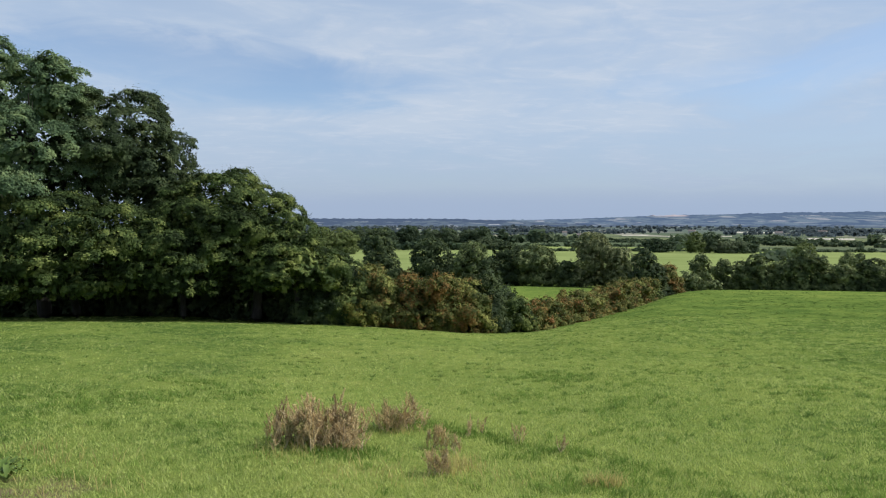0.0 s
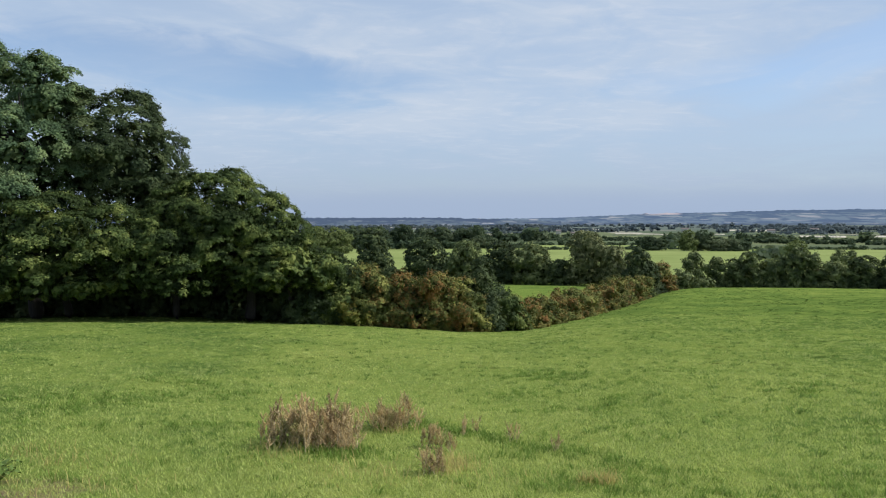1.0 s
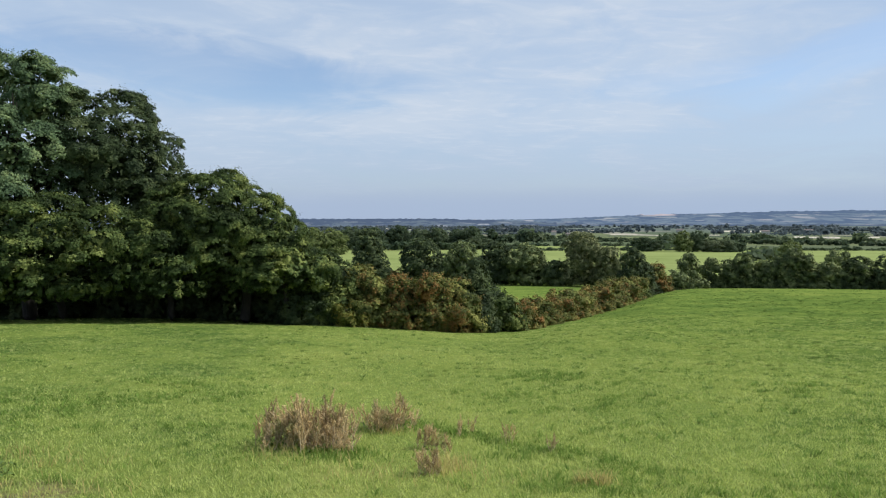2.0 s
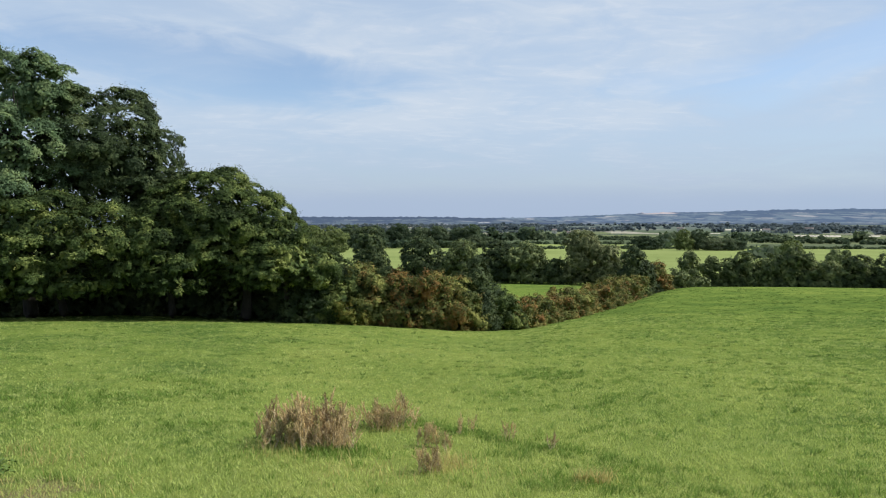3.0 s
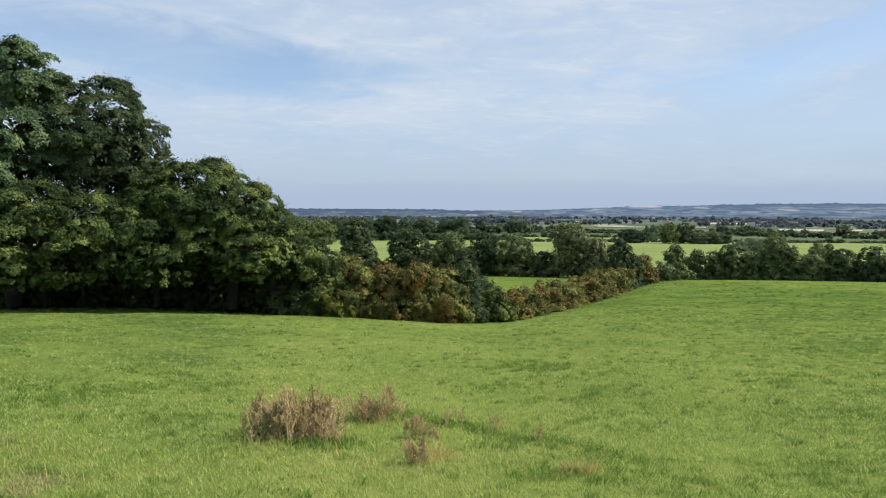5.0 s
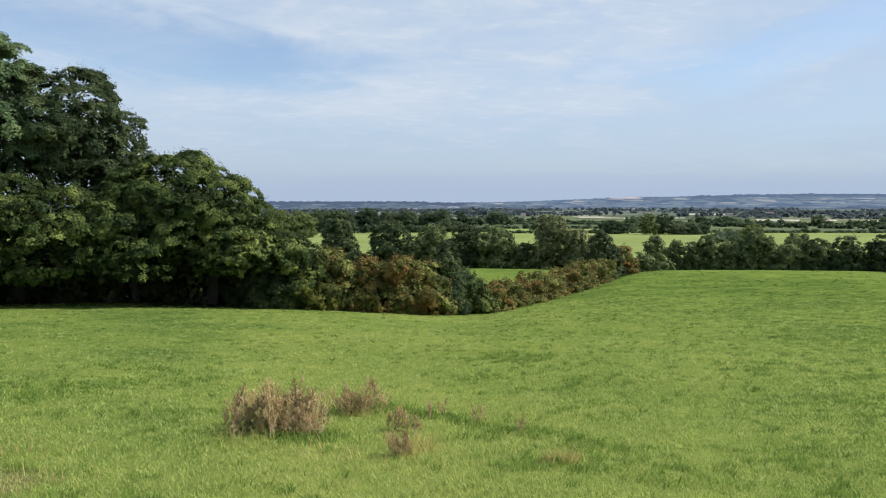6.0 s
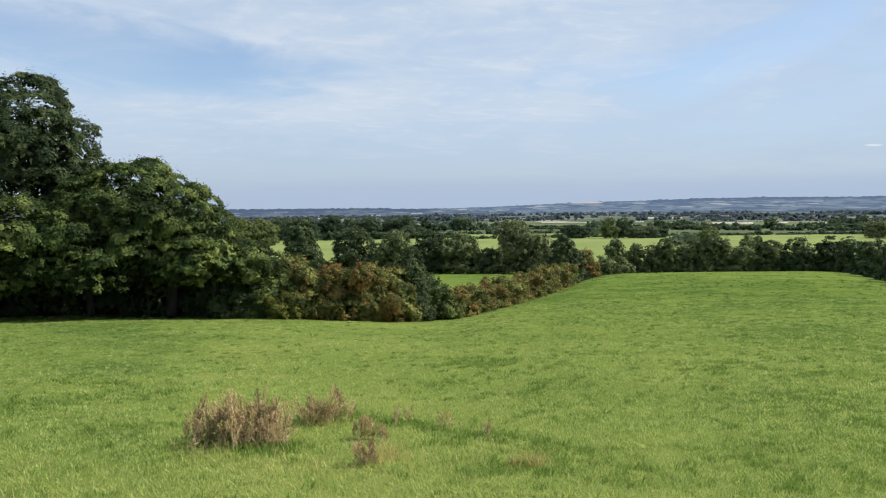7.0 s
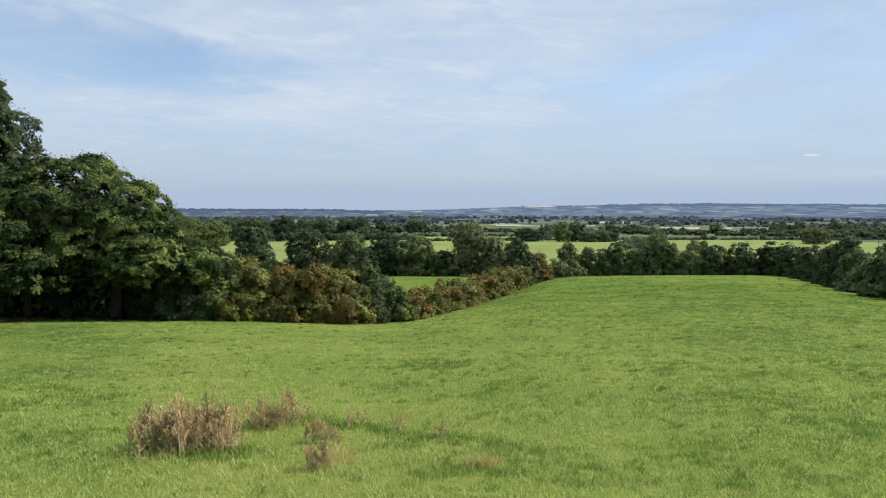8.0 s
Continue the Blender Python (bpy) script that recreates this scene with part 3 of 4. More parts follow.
# the wood at the field's corner
def make_corner_wood():
    ash, oak = "tall mature ash with open green crown beside the field", "rounded dark green oak at the field edge"
    bare_ash = make_tree("ash_tree", ash, "tree", (-22.5, 35.5), [(-21.6, 34.9, 7.8, 2.7, 3.0), (-22.6, 34.0, 4.4, 4.0, 3.6), (-25.2, 35, 7.9, 3.7, 3.9)],
                         0.13, 0.40, 0.72, ASH, 0.34, 16, 11, inner=0.25, split=22, core=0.72)
    make_tree("ash_tree", ash, "tree", (-29.5, 37.0), [(-28.6, 36.6, 7.9, 4.3, 4.6), (-26.5, 36.6, 3.9, 3.4, 3.0), (-31, 36, 4, 3.5, 3.5)], 0.20, 0.60, 0.65, ASH, 0.36, 12, 12, inner=0.3)
    make_tree("oak_tree", oak, "tree", (-17.6, 38.0), [(-18.8, 37.2, 4.7, 4.3, 4.6), (-16.6, 37.4, 3.4, 2.6, 3.4), (-16.0, 37.2, 1.6, 2.4, 2.2)],
              0.13, 0.38, 0.80, DARK, 0.33, 14, 13, inner=0.6, split=24, core=0.78)
    make_tree("oak_tree", oak, "tree", (-10.8, 36.4), [(-12.4, 35.6, 1.0, 4.0, 3.6), (-9.7, 35.5, 0.55, 2.9, 2.7), (-8.6, 35.3, 0.0, 2.1, 2.0), (-9.2, 35, -1.0, 2.6, 1.4)],
              0.12, 0.36, 0.78, OAK, 0.28, 14, 114, inner=0.7, split=22, core=0.82)
    low = "bushy field maple with boughs low over dark shade"
    make_tree("field_maple", low, "tree", (-20.5, 35.2), [(-20.2, 32.6, 0.9, 3.4, 2.3), (-17.2, 32.8, 0.3, 3.0, 2.2), (-23.6, 32.6, 0.7, 3.0, 2.4), (-20.4, 32.0, -0.9, 3.2, 1.2), (-22.6, 31.8, -1.9, 3.0, 0.9), (-18.2, 32.4, -1.8, 2.8, 0.9)],
              0.12, 0.36, 0.72, OAK, 0.20, 12, 15, inner=0.4)
    make_tree("field_maple", low, "tree", (-14.6, 35.4), [(-14.9, 33.0, 0.2, 2.6, 2.0), (-12.6, 33.4, -0.5, 2.3, 1.6), (-14.6, 32.8, -1.2, 2.6, 1.0), (-13.4, 33.2, -1.8, 2.2, 0.8)], 0.12, 0.36, 0.72, OAK, 0.18, 10, 16, inner=0.4)
    make_tree("field_maple", low, "tree", (-8.2, 35.6), [(-8.0, 34.6, -0.8, 2.1, 1.5), (-9.8, 34.2, -0.9, 1.9, 1.3), (-6.6, 35.0, -1.3, 1.6, 1.5), (-9.4, 34.4, -1.8, 1.8, 0.8)], 0.12, 0.34, 0.72, OAK, 0.16, 10, 17, inner=0.4)
    make_tree("field_maple", low, "tree", (-27.0, 35.3), [(-27.0, 32.5, 1.5, 3.6, 3.2), (-29.8, 32, 0.9, 3, 2.4)], 0.18, 0.55, 0.62, OAK, 0.2, 8, 18)
    # bleached dead branches standing out of the leaves
    for tree, path in ((bare_ash, [(-22.6, 32.6, 2.6), (-22.1, 31.7, 2.9), (-21.9, 31.5, 3.4), (-21.95, 31.4, 3.9)]),):
        v, f = tube([Vector(p) - tree.location for p in path], [0.045, 0.035, 0.03, 0.015], 6)
        part("dead_branch", mesh_of("dead_branch", [tuple(p) for p in v], f, POLE, True), tree, "bleached leafless dead branch")
    # thicket added round and behind the trunks to darken the shaded hollow
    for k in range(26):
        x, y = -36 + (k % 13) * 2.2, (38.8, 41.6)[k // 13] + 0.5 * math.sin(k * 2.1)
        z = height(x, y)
        make_tree("thicket_bush", "dark thicket shrub added to fill the shade under the trees", "shrub", (x, y), [(x, y, z + 1.9, 1.9, 1.9), (x + 0.8, y, z + 0.7, 1.6, 0.9)],
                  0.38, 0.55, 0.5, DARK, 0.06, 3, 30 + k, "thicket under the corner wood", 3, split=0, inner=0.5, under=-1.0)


make_corner_wood()


# hedge along the foot of the field: x, y, top, half width, kind of leaf
# the shrub at x 4.2 is added as a dark back for the shaded gap
HEDGE = [(-6.9, 36.3, -0.3, 1.7, 4), (-6.2, 36.6, 0.4, 1.4, 0), (-5.3, 36.2, -0.2, 1.5, 0), (-4.3, 36.6, -0.6, 1.3, 1), (-4.6, 35.2, -2.6, 0.9, 3), (-3.6, 36.4, -1.2, 1.6, 1), (-1.8, 36.6, -1.1, 1.7, 2),
         (0.1, 37.0, -1.1, 1.6, 2), (1.6, 37.6, -1.4, 1.4, 1), (2.7, 38.3, -0.1, 1.15, 4), (4.2, 41.6, -2.3, 1.1, 4), (5.0, 40.4, -2.9, 1.0, 0), (5.9, 42.4, -3.4, 1.4, 2)]
HEDGE_FAR = [(7.6, 45.8, -3.7, 1.6, 1), (9.6, 49.3, -4.2, 1.5, 2), (11.3, 52.6, -3.9, 1.7, 1), (13.3, 56.6, -4.5, 1.7, 1), (15.4, 60.9, -4.5, 1.9, 2),
             (17.5, 65.0, -5.0, 1.8, 1), (19.8, 69.4, -4.6, 2.1, 1), (22.0, 74.3, -5.3, 2.0, 2), (24.0, 77.6, -4.9, 2.2, 1), (26.6, 83.0, -6.0, 2.0, 0),
             (31.6, 92.6, -6.2, 2.0, 4), (34.6, 96.4, -5.9, 2.0, 2)]
HEDGE_LEAF = (OAK, HAW, RUSSET, YELLOWING, DARK, FRESH)
HEDGE_WORDS = ("green hedgerow shrub grown tall beside the pasture", "olive hawthorn bush in the field hedge", "hawthorn bush turning russet in the hedge",
               "low yellowing bramble at the foot of the hedge", "dark green holly-like shrub in the hedge",
               "tall yellow-green shrub in the hedge")


def make_hedge():
    for k, (x, y, top, r, kind) in enumerate(HEDGE + HEDGE_FAR):
        z = height(x, y)
        tall = (top - z) * 0.92
        size = 0.075 + 0.0016 * y
        rng = random.Random(500 + k)
        lobes = [(x, y, z + tall * 0.30, r, tall * 0.38), (x - r * 0.6, y, z + 0.45, r * 0.7, 0.75), (x + r * 0.6, y, z + 0.45, r * 0.7, 0.75), (x, y + 0.3, z + tall * 0.62, r * 0.8, tall * 0.36)]
        for j in range(7):
            lobes.append((x + rng.uniform(-1, 1) * r * 0.9, y + rng.uniform(-0.6, 0.5) * r, z + tall * rng.uniform(0.2, 0.78), r * rng.uniform(0.32, 0.52), tall * rng.uniform(0.16, 0.26)))
        make_tree("hawthorn_bush" if kind != 3 else "bramble", HEDGE_WORDS[kind], "bush", (x, y), lobes, size * (0.86 if y < 45 else 0.95), 0.19 + 0.002 * y, 0.50,
                  HEDGE_LEAF[kind], 0.05, 4, 60 + k, "hedge along the foot of the field", 3, split=0, inner=0.35, under=-1.0, shoots=0.5)


make_hedge()


# hedgerow trees standing in the lower fields: x, y, top, half width, kind of leaf
MIDDLE = [(-12.6, 128, 0.1, 4.3, 6), (-1.5, 122, -1.6, 4.9, 6), (5.0, 116, -2.1, 4.0, 4), (13.0, 124, -2.4, 4.1, 6), (18.3, 122, -2.8, 4.6, 0),
          (23.4, 120, -6.0, 3.2, 0), (28.6, 118, -0.4, 4.4, 7), (32.2, 113, -3.0, 3.3, 7), (28.0, 87.2, -2.3, 2.3, 6), (30.2, 90.0, -4.2, 1.7, 6), (33.5, 94.0, -4.8, 2.3, 2), (36.6, 104, -6.4, 2.0, 4)]
BEHIND = [(-79.6, 420, -3.2, 9.0, 5), (-66.9, 425, -4.4, 8.4, 5), (-69.6, 540, -4.1, 9.7, 4), (-47.4, 535, -5.0, 8.6, 4), (-30.2, 545, -3.2, 8.8, 4),
          (-12.6, 540, -6.0, 9.7, 4), (3.8, 538, -5.5, 8.7, 4), (20.4, 542, -7.0, 7.8, 4), (32.6, 536, -4.1, 7.7, 4), (46.4, 540, -14.7, 6.8, 4),
          (160.6, 480, -12.9, 7.7, 4), (169.0, 482, -14.7, 6.0, 4), (188.3, 470, -7.6, 5.9, 5), (199.3, 472, -7.2, 6.8, 4), (209.3, 468, -15.1, 6.7, 4),
          (219.4, 470, -14.3, 7.6, 4), (228.4, 472, -16.0, 5.9, 4), (372.0, 418.5, -11.4, 8.0, 7), (172.0, 300, -8.5, 4.3, 5), (115.3, 180, -7.4, 2.6, 4), (120.6, 182, -7.6, 2.3, 0)]
LEAF = (MID, HAW, RUSSET, YELLOWING, MID, FRESH, DARK, OLIVE)
TREE_WORDS = {7: "tall olive-green oak in the lower field hedge", 0: "broad green hedgerow oak in the lower field", 2: "small tree with russet leaves in the hedge", 4: "dark green hedgerow tree in the lower field",
              5: "sunlit yellow-green tree in the lower field", 6: "dark green tree in the lower field hedge"}


def lobed(x, y, z, top, r, seed):
    """Lobes of a free-standing crown from near the ground to the top."""
    rng = random.Random(seed)
    tall = top - z
    lobes = [(x + rng.uniform(-.15, .15) * r, y, z + tall * 0.70, r * 0.72, tall * 0.30), (x, y, z + tall * 0.42, r * 0.86, tall * 0.32),
             (x, y, z + tall * 0.20, r * 0.92, tall * 0.24)]
    turn = rng.uniform(0, 6)
    for k in range(6):
        a = turn + k * 1.05
        up = rng.uniform(0.22, 0.74)
        lobes.append((x + math.cos(a) * r * 0.6, y + math.sin(a) * r * 0.6, z + tall * up, r * rng.uniform(0.34, 0.5), tall * rng.uniform(0.14, 0.22)))
    return lobes


def make_middle_trees():
    for k, (x, y, top, r, kind) in enumerate(MIDDLE + BEHIND):
        far = y / 120.0
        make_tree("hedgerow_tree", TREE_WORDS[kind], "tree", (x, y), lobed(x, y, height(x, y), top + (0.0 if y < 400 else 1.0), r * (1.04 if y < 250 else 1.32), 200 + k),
                  0.34 * far ** 0.7, 0.62 * far ** 0.65, 0.58, LEAF[kind] if y < 350 or kind in (5, 7) else FAR_HAZED, 0.28, 5, 90 + k, "trees of the lower fields", split=0, inner=0.35, under=-0.8, shoots=0.15)


make_middle_trees()


def make_lower_hedge():
    """Overgrown hedge that joins the trees across the lower field."""
    rng = random.Random(77)
    for k in range(24):
        x = -26 + k * 2.75
        y = 124 - max(0, x - 22) * 0.9 + rng.uniform(-1, 1)
        z, tall = height(x, y), rng.uniform(2.8, 4.8)
        make_tree("hedge_shrub", "dense green shrub in the lower field hedge", "bush", (x, y), [(x, y, z + tall * 0.5, 2.0, tall * 0.5), (x + 1, y - .4, z + tall * 0.3, 1.6, tall * 0.35)],
                  0.36, 0.55, 0.5, LEAF[rng.choice((0, 4, 4, 1))], 0.06, 3, 400 + k, "shrubs of the lower hedge", 3, split=0, inner=0.4, under=-0.8)


make_lower_hedge()


def bearing(b, d):
    return d * math.sin(radians(b)), d * math.cos(radians(b))


# trees along the far and right-hand sides: bearing, half width, height, kind of leaf
# dark leaves (6) toward the right deepen the shaded side of that row
FAR_SIDE = [(21.0, 1.2, 3.7, 4), (22.3, 2.2, 6.7, 4), (23.9, 1.9, 5.9, 4), (25.3, 2.2, 5.4, 4), (26.6, 2.5, 6.7, 4), (28.0, 2.2, 5.2, 0), (28.7, 2.1, 6.2, 4),
            (29.85, 2.4, 7.4, 4), (31.1, 2.2, 6.1, 4), (32.5, 2.6, 5.0, 4), (34.4, 2.8, 5.9, 4), (36.2, 3.2, 6.1, 6), (36.9, 2.4, 3.4, 6), (38.5, 2.5, 6.4, 6),
            (39.9, 2.4, 6.3, 6), (40.9, 2.0, 5.4, 6), (41.8, 2.1, 5.4, 6), (42.8, 1.9, 5.4, 6), (43.7, 2.1, 6.1, 6), (44.9, 1.9, 4.6, 4), (46.4, 1.9, 4.6, 4), (48.2, 1.8, 4.4, 6), (50.6, 1.8, 4.6, 6)]


def make_far_side():
    """Rows of hedgerow trees along the field's far and right-hand sides."""
    for k, (b, r, tall, kind) in enumerate(FAR_SIDE):
        rng = random.Random(40 + k)
        d = float(np.interp(b, FINE_BEARING, EDGE_AT)) + (2.5 if b < 39 else 1.2)
        x, y = bearing(b, d)
        z = height(x, y)
        make_tree("hedgerow_tree", "bushy green tree in the hedge across the field", "tree", (x, y), lobed(x, y, z - 0.5, z + tall * 0.97, r, 300 + k),
                  0.34, 0.55, 0.58, LEAF[kind], 0.22, 5, 130 + k, "trees along the far hedge", split=0, inner=0.4, under=-0.85, shoots=0.12)
        # undergrowth between the trees
        x, y = bearing(b + 0.7, d + rng.uniform(0.2, 1.4))
        z, h = height(x, y), rng.uniform(0.9, 1.7)
        make_tree("hedge_shrub", "dense green shrub filling the far hedge", "bush", (x, y), [(x, y, z + h * 0.8, 1.9, h), (x - 1.4, y + 0.8, z + 0.6, 1.8, 1.0)], 0.34, 0.5, 0.5, LEAF[kind], 0.06, 3, 160 + k,
                  "shrubs of the far hedge", 3, split=0, inner=0.4, under=-0.9)


make_far_side()


# ---- the plain ----
def far_foliage(name, label, spots, mat, seed, cards=46):
    """Trees too far to tell apart, one mesh."""
    rng = np.random.default_rng(seed)
    points, sizes, outs = [], [], []
    for x, y, z, r, h in spots:
        way = rng.normal(0, 1, (cards, 3))
        way /= np.linalg.norm(way, axis=1, keepdims=True)
        reach = rng.uniform(0.25, 0.85, (cards, 1))
        points.append(np.array([x, y, z + h * 0.52]) + way * reach * np.array([r, r, h * 0.5]))
        outs.append(way)
        sizes.append(rng.uniform(0.5, 1.0, cards) * min(r, h) * (30.0 / cards) ** 0.5)
    points, sizes, outs = np.concatenate(points), np.concatenate(sizes), np.concatenate(outs)
    verts = kites(points, sizes, rng, 0.6, outs, 0.8)
    return tagged(new(name, mesh_of(name, verts, quads(len(points)), mat)), label, "trees", kind="stuff")


def make_plain():
    rng = random.Random(9)

    def row(b0, d0, b1, d1, gap, low, high, spots, miss=0.1, close=0.95):
        x0, y0 = bearing(b0, d0)
        x1, y1 = bearing(b1, d1)
        count = int(math.hypot(x1 - x0, y1 - y0) / gap)
        for k in range(count):
            if rng.random() < miss:
                continue
            s = (k + rng.random()) / count
            x, y = x0 + (x1 - x0) * s + rng.uniform(-2, 2), y0 + (y1 - y0) * s + rng.uniform(-3, 3)
            h = rng.uniform(low, high) if rng.random() < 0.9 else high * rng.uniform(1.0, 1.8)
            spots.append((x, y, height(x, y) - 0.5, max(gap * close * 1.3, h * rng.uniform(0.5, 0.75)), h))

    near, far = [], []
    row(-14, 520, 8, 540, 5, 5, 9, near)
    row(8, 500, 46, 750, 3, 2.0, 3.6, near, 0.02)
    row(46, 750, 62, 780, 3.5, 3, 5, near, 0.03)
    row(27, 360, 30, 560, 8, 3, 7, near, 0.4)
    row(8, 640, 23, 690, 3.5, 2.0, 4, near, 0.03)
    row(20, 560, 21, 800, 8, 4, 9, near, 0.3)
    row(5, 860, 30, 900, 4.5, 2.5, 4, near, 0.05)
    row(9, 1000, 25, 1020, 4.5, 2.5, 4, near, 0.1)
    row(26, 790, 56, 860, 4.5, 4, 8, near, 0.06)
    row(33, 880, 47, 900, 5, 5, 10, near, 0.1)
    row(25, 900, 32, 960, 5, 4, 8, near, 0.2)
    row(36.5, 960, 54, 1010, 5, 5, 10, near, 0.06)
    row(24.8, 1020, 29.4, 1060, 5, 5, 9, near, 0.08)
    row(38, 1090, 56, 1130, 6, 5, 11, near, 0.08)
    row(38.5, 1240, 56, 1290, 6, 6, 12, near, 0.05)
    row(5, 1060, 14.5, 1120, 6, 5, 9, near, 0.1)
    row(-14, 720, 10, 800, 7, 6, 11, near, 0.05)
    row(-14, 900, 9, 960, 7, 6, 11, near, 0.1)
    far_foliage("far_hedgerow_trees", "hedgerows and trees dividing distant pastures", near, FAR_HAZED, 3, 50)
    for k in range(64):
        d = 1150 * (2.75 ** (k / 64.0)) * rng.uniform(0.97, 1.03)
        b, w = rng.uniform(-16, 54), rng.uniform(1.2, 6.5)
        # the pale fields stay in view over low hedges
        low = d < 1420 and (14 < b + w and b - w < 26 or 29 < b + w and b - w < 38)
        row(b - w, d, b + w, d * rng.uniform(0.97, 1.03), 4 + d * 0.003, 1.0 if low else 3.0, 1.6 if low else 4.5 + d * 0.0016, far, 0.04, 0.8)
    for k in range(44):
        d = rng.uniform(1450, 3150)
        x, y = bearing(rng.uniform(-14, 52), d)
        for j in range(16):
            h = rng.uniform(7, 14)
            u, v = x + rng.gauss(0, 70), y + rng.gauss(0, 14)
            far.append((u, v, height(u, v) - 0.5, h * 0.7, h))
    far_foliage("distant_woods", "distant woods and hedges on the plain, coloured blue-green for haze", far, FARTHER_HAZED, 8, 16)


make_plain()


def make_stubble():
    """Harvested fields that shine pale between the far hedges."""
    for b0, b1, d0, d1 in ((15.8, 18.0, 1350, 1420), (19.6, 22.0, 1290, 1350), (23.6, 24.6, 1350, 1430), (30.0, 33.1, 1180, 1310), (34.2, 35.6, 1230, 1330), (37.4, 38.2, 1250, 1340),
                           (-7, 2, 2300, 2700), (12.8, 14.6, 1950, 2100), (24, 29, 1800, 2000), (33, 36, 2200, 2500)):
        b, d = np.meshgrid(np.radians(np.linspace(b0, b1, 12)), np.linspace(d0, d1, 5))
        x, y = d * np.sin(b), d * np.cos(b)
        verts = np.stack([x, y, land(x, y) + 0.3], -1).reshape(-1, 3)
        i, j = np.meshgrid(np.arange(4), np.arange(11), indexing="ij")
        faces = np.stack([i * 12 + j, i * 12 + j + 1, i * 12 + j + 13, i * 12 + j + 12], -1).reshape(-1, 4)
        tagged(new("ground_stubble", mesh_of("stubble", verts, faces, STUBBLE)), "pale harvested stubble field on the plain", "field", kind="structure")


make_stubble()


def make_houses():
    """Pale farmhouses on the plain, a few pixels each."""
    rng = random.Random(12)
    spots = [(10.9, 1330, 10), (12.3, 1140, 14), (21.5, 1650, 16), (28.0, 1500, 14), (31.0, 1780, 18), (37.5, 1750, 18), (6.6, 1800, 14)]
    for b, d, wide in spots:
        x, y = bearing(b, d)
        thing = tagged(new("farm_building"), "pale distant farm building among trees on the plain", "building", "farm buildings on the plain")
        thing.location, thing.rotation_euler = (x, y, height(x, y) + 1.0), (0, 0, radians(-b + rng.uniform(-20, 20)))
        w, l, h, g = wide / 2, 5.0, rng.uniform(4.5, 6.5), rng.uniform(2.0, 3.0)
        walls = [(-w, -l, -1.5), (w, -l, -1.5), (w, l, -1.5), (-w, l, -1.5), (-w, -l, h), (w, -l, h), (w, l, h), (-w, l, h), (-w, 0, h + g), (w, 0, h + g)]
        me = bpy.data.meshes.new("wall")
        me.from_pydata(walls, [], [(0, 1, 5, 4), (2, 3, 7, 6), (1, 2, 6, 9, 5), (3, 0, 4, 8, 7)])
        me.materials.append(RENDER_WALL)
        part("wall", me, thing)
        e = 0.4
        top = [(-w - e, -l - e, h - 0.2), (w + e, -l - e, h - 0.2), (w + e, 0, h + g + 0.1), (-w - e, 0, h + g + 0.1), (-w - e, l + e, h - 0.2), (w + e, l + e, h - 0.2)]
        top += [(a, b2, c + 0.25) for a, b2, c in top]
        me = bpy.data.meshes.new("roof")
        me.from_pydata(top, [], [(3, 2, 1, 0), (4, 5, 2, 3), (6, 7, 8, 9), (9, 8, 11, 10), (0, 1, 7, 6), (5, 4, 10, 11), (1, 2, 8, 7), (2, 5, 11, 8), (0, 6, 9, 3), (3, 9, 10, 4)])
        me.materials.append(ROOF)
        part("roof", me, thing)
        for k in range(int(wide / 6)):
            cx = -w + (k + 0.5) * wide / int(wide / 6)
            me = bpy.data.meshes.new("window")
            me.from_pydata([(cx - .7, -l - .05, 1.2), (cx + .7, -l - .05, 1.2), (cx + .7, -l - .05, 2.6), (cx - .7, -l - .05, 2.6)], [], [(0, 1, 2, 3)])
            me.materials.append(GLASS)
            part("window", me, thing)


make_houses()


# ---- the pasture ----
def blades(x, y, tall, wide, lean, rng, turn=None):
    """Bent three-cornered grass blades, two faces each, standing on the ground."""
    n = len(x)
    z = land(x, y)
    a = rng.uniform(0, 2 * math.pi, n)
    sx, sy = np.cos(a) * wide / 2, np.sin(a) * wide / 2
    b = rng.uniform(0, 2 * math.pi, n) if turn is None else turn
    lx, ly = np.cos(b) * lean * tall, np.sin(b) * lean * tall
    foot = np.stack([x, y, z - 0.01], -1)
    s = np.stack([sx, sy, np.zeros(n)], -1)
    mid = foot + np.stack([lx * 0.35, ly * 0.35, tall * 0.62], -1)
    tip = foot + np.stack([lx, ly, tall], -1)
    verts = np.stack([foot - s, foot + s, mid + s * 0.75, tip, mid - s * 0.75], 1).reshape(-1, 3)
    i = np.arange(n) * 5
    faces = np.concatenate([np.stack([i, i + 1, i + 2, i + 4], -1)])
    tips = np.stack([i + 4, i + 2, i + 3], -1)
    return verts, faces, tips


def blade_mesh(name, x, y, tall, wide, lean, rng, mat, full=True, turn=None):
    verts, body, tips = blades(x, y, tall, wide, lean, rng, turn)
    if not full:       # far off one triangle is enough
        verts = verts.reshape(-1, 5, 3)[:, [0, 1, 3]].reshape(-1, 3)
        return mesh_of(name, verts, np.arange(len(verts)).reshape(-1, 3), mat)
    tri = np.concatenate([body[:, [0, 1, 2]], body[:, [0, 2, 3]], tips])
    return mesh_of(name, verts, tri, mat)


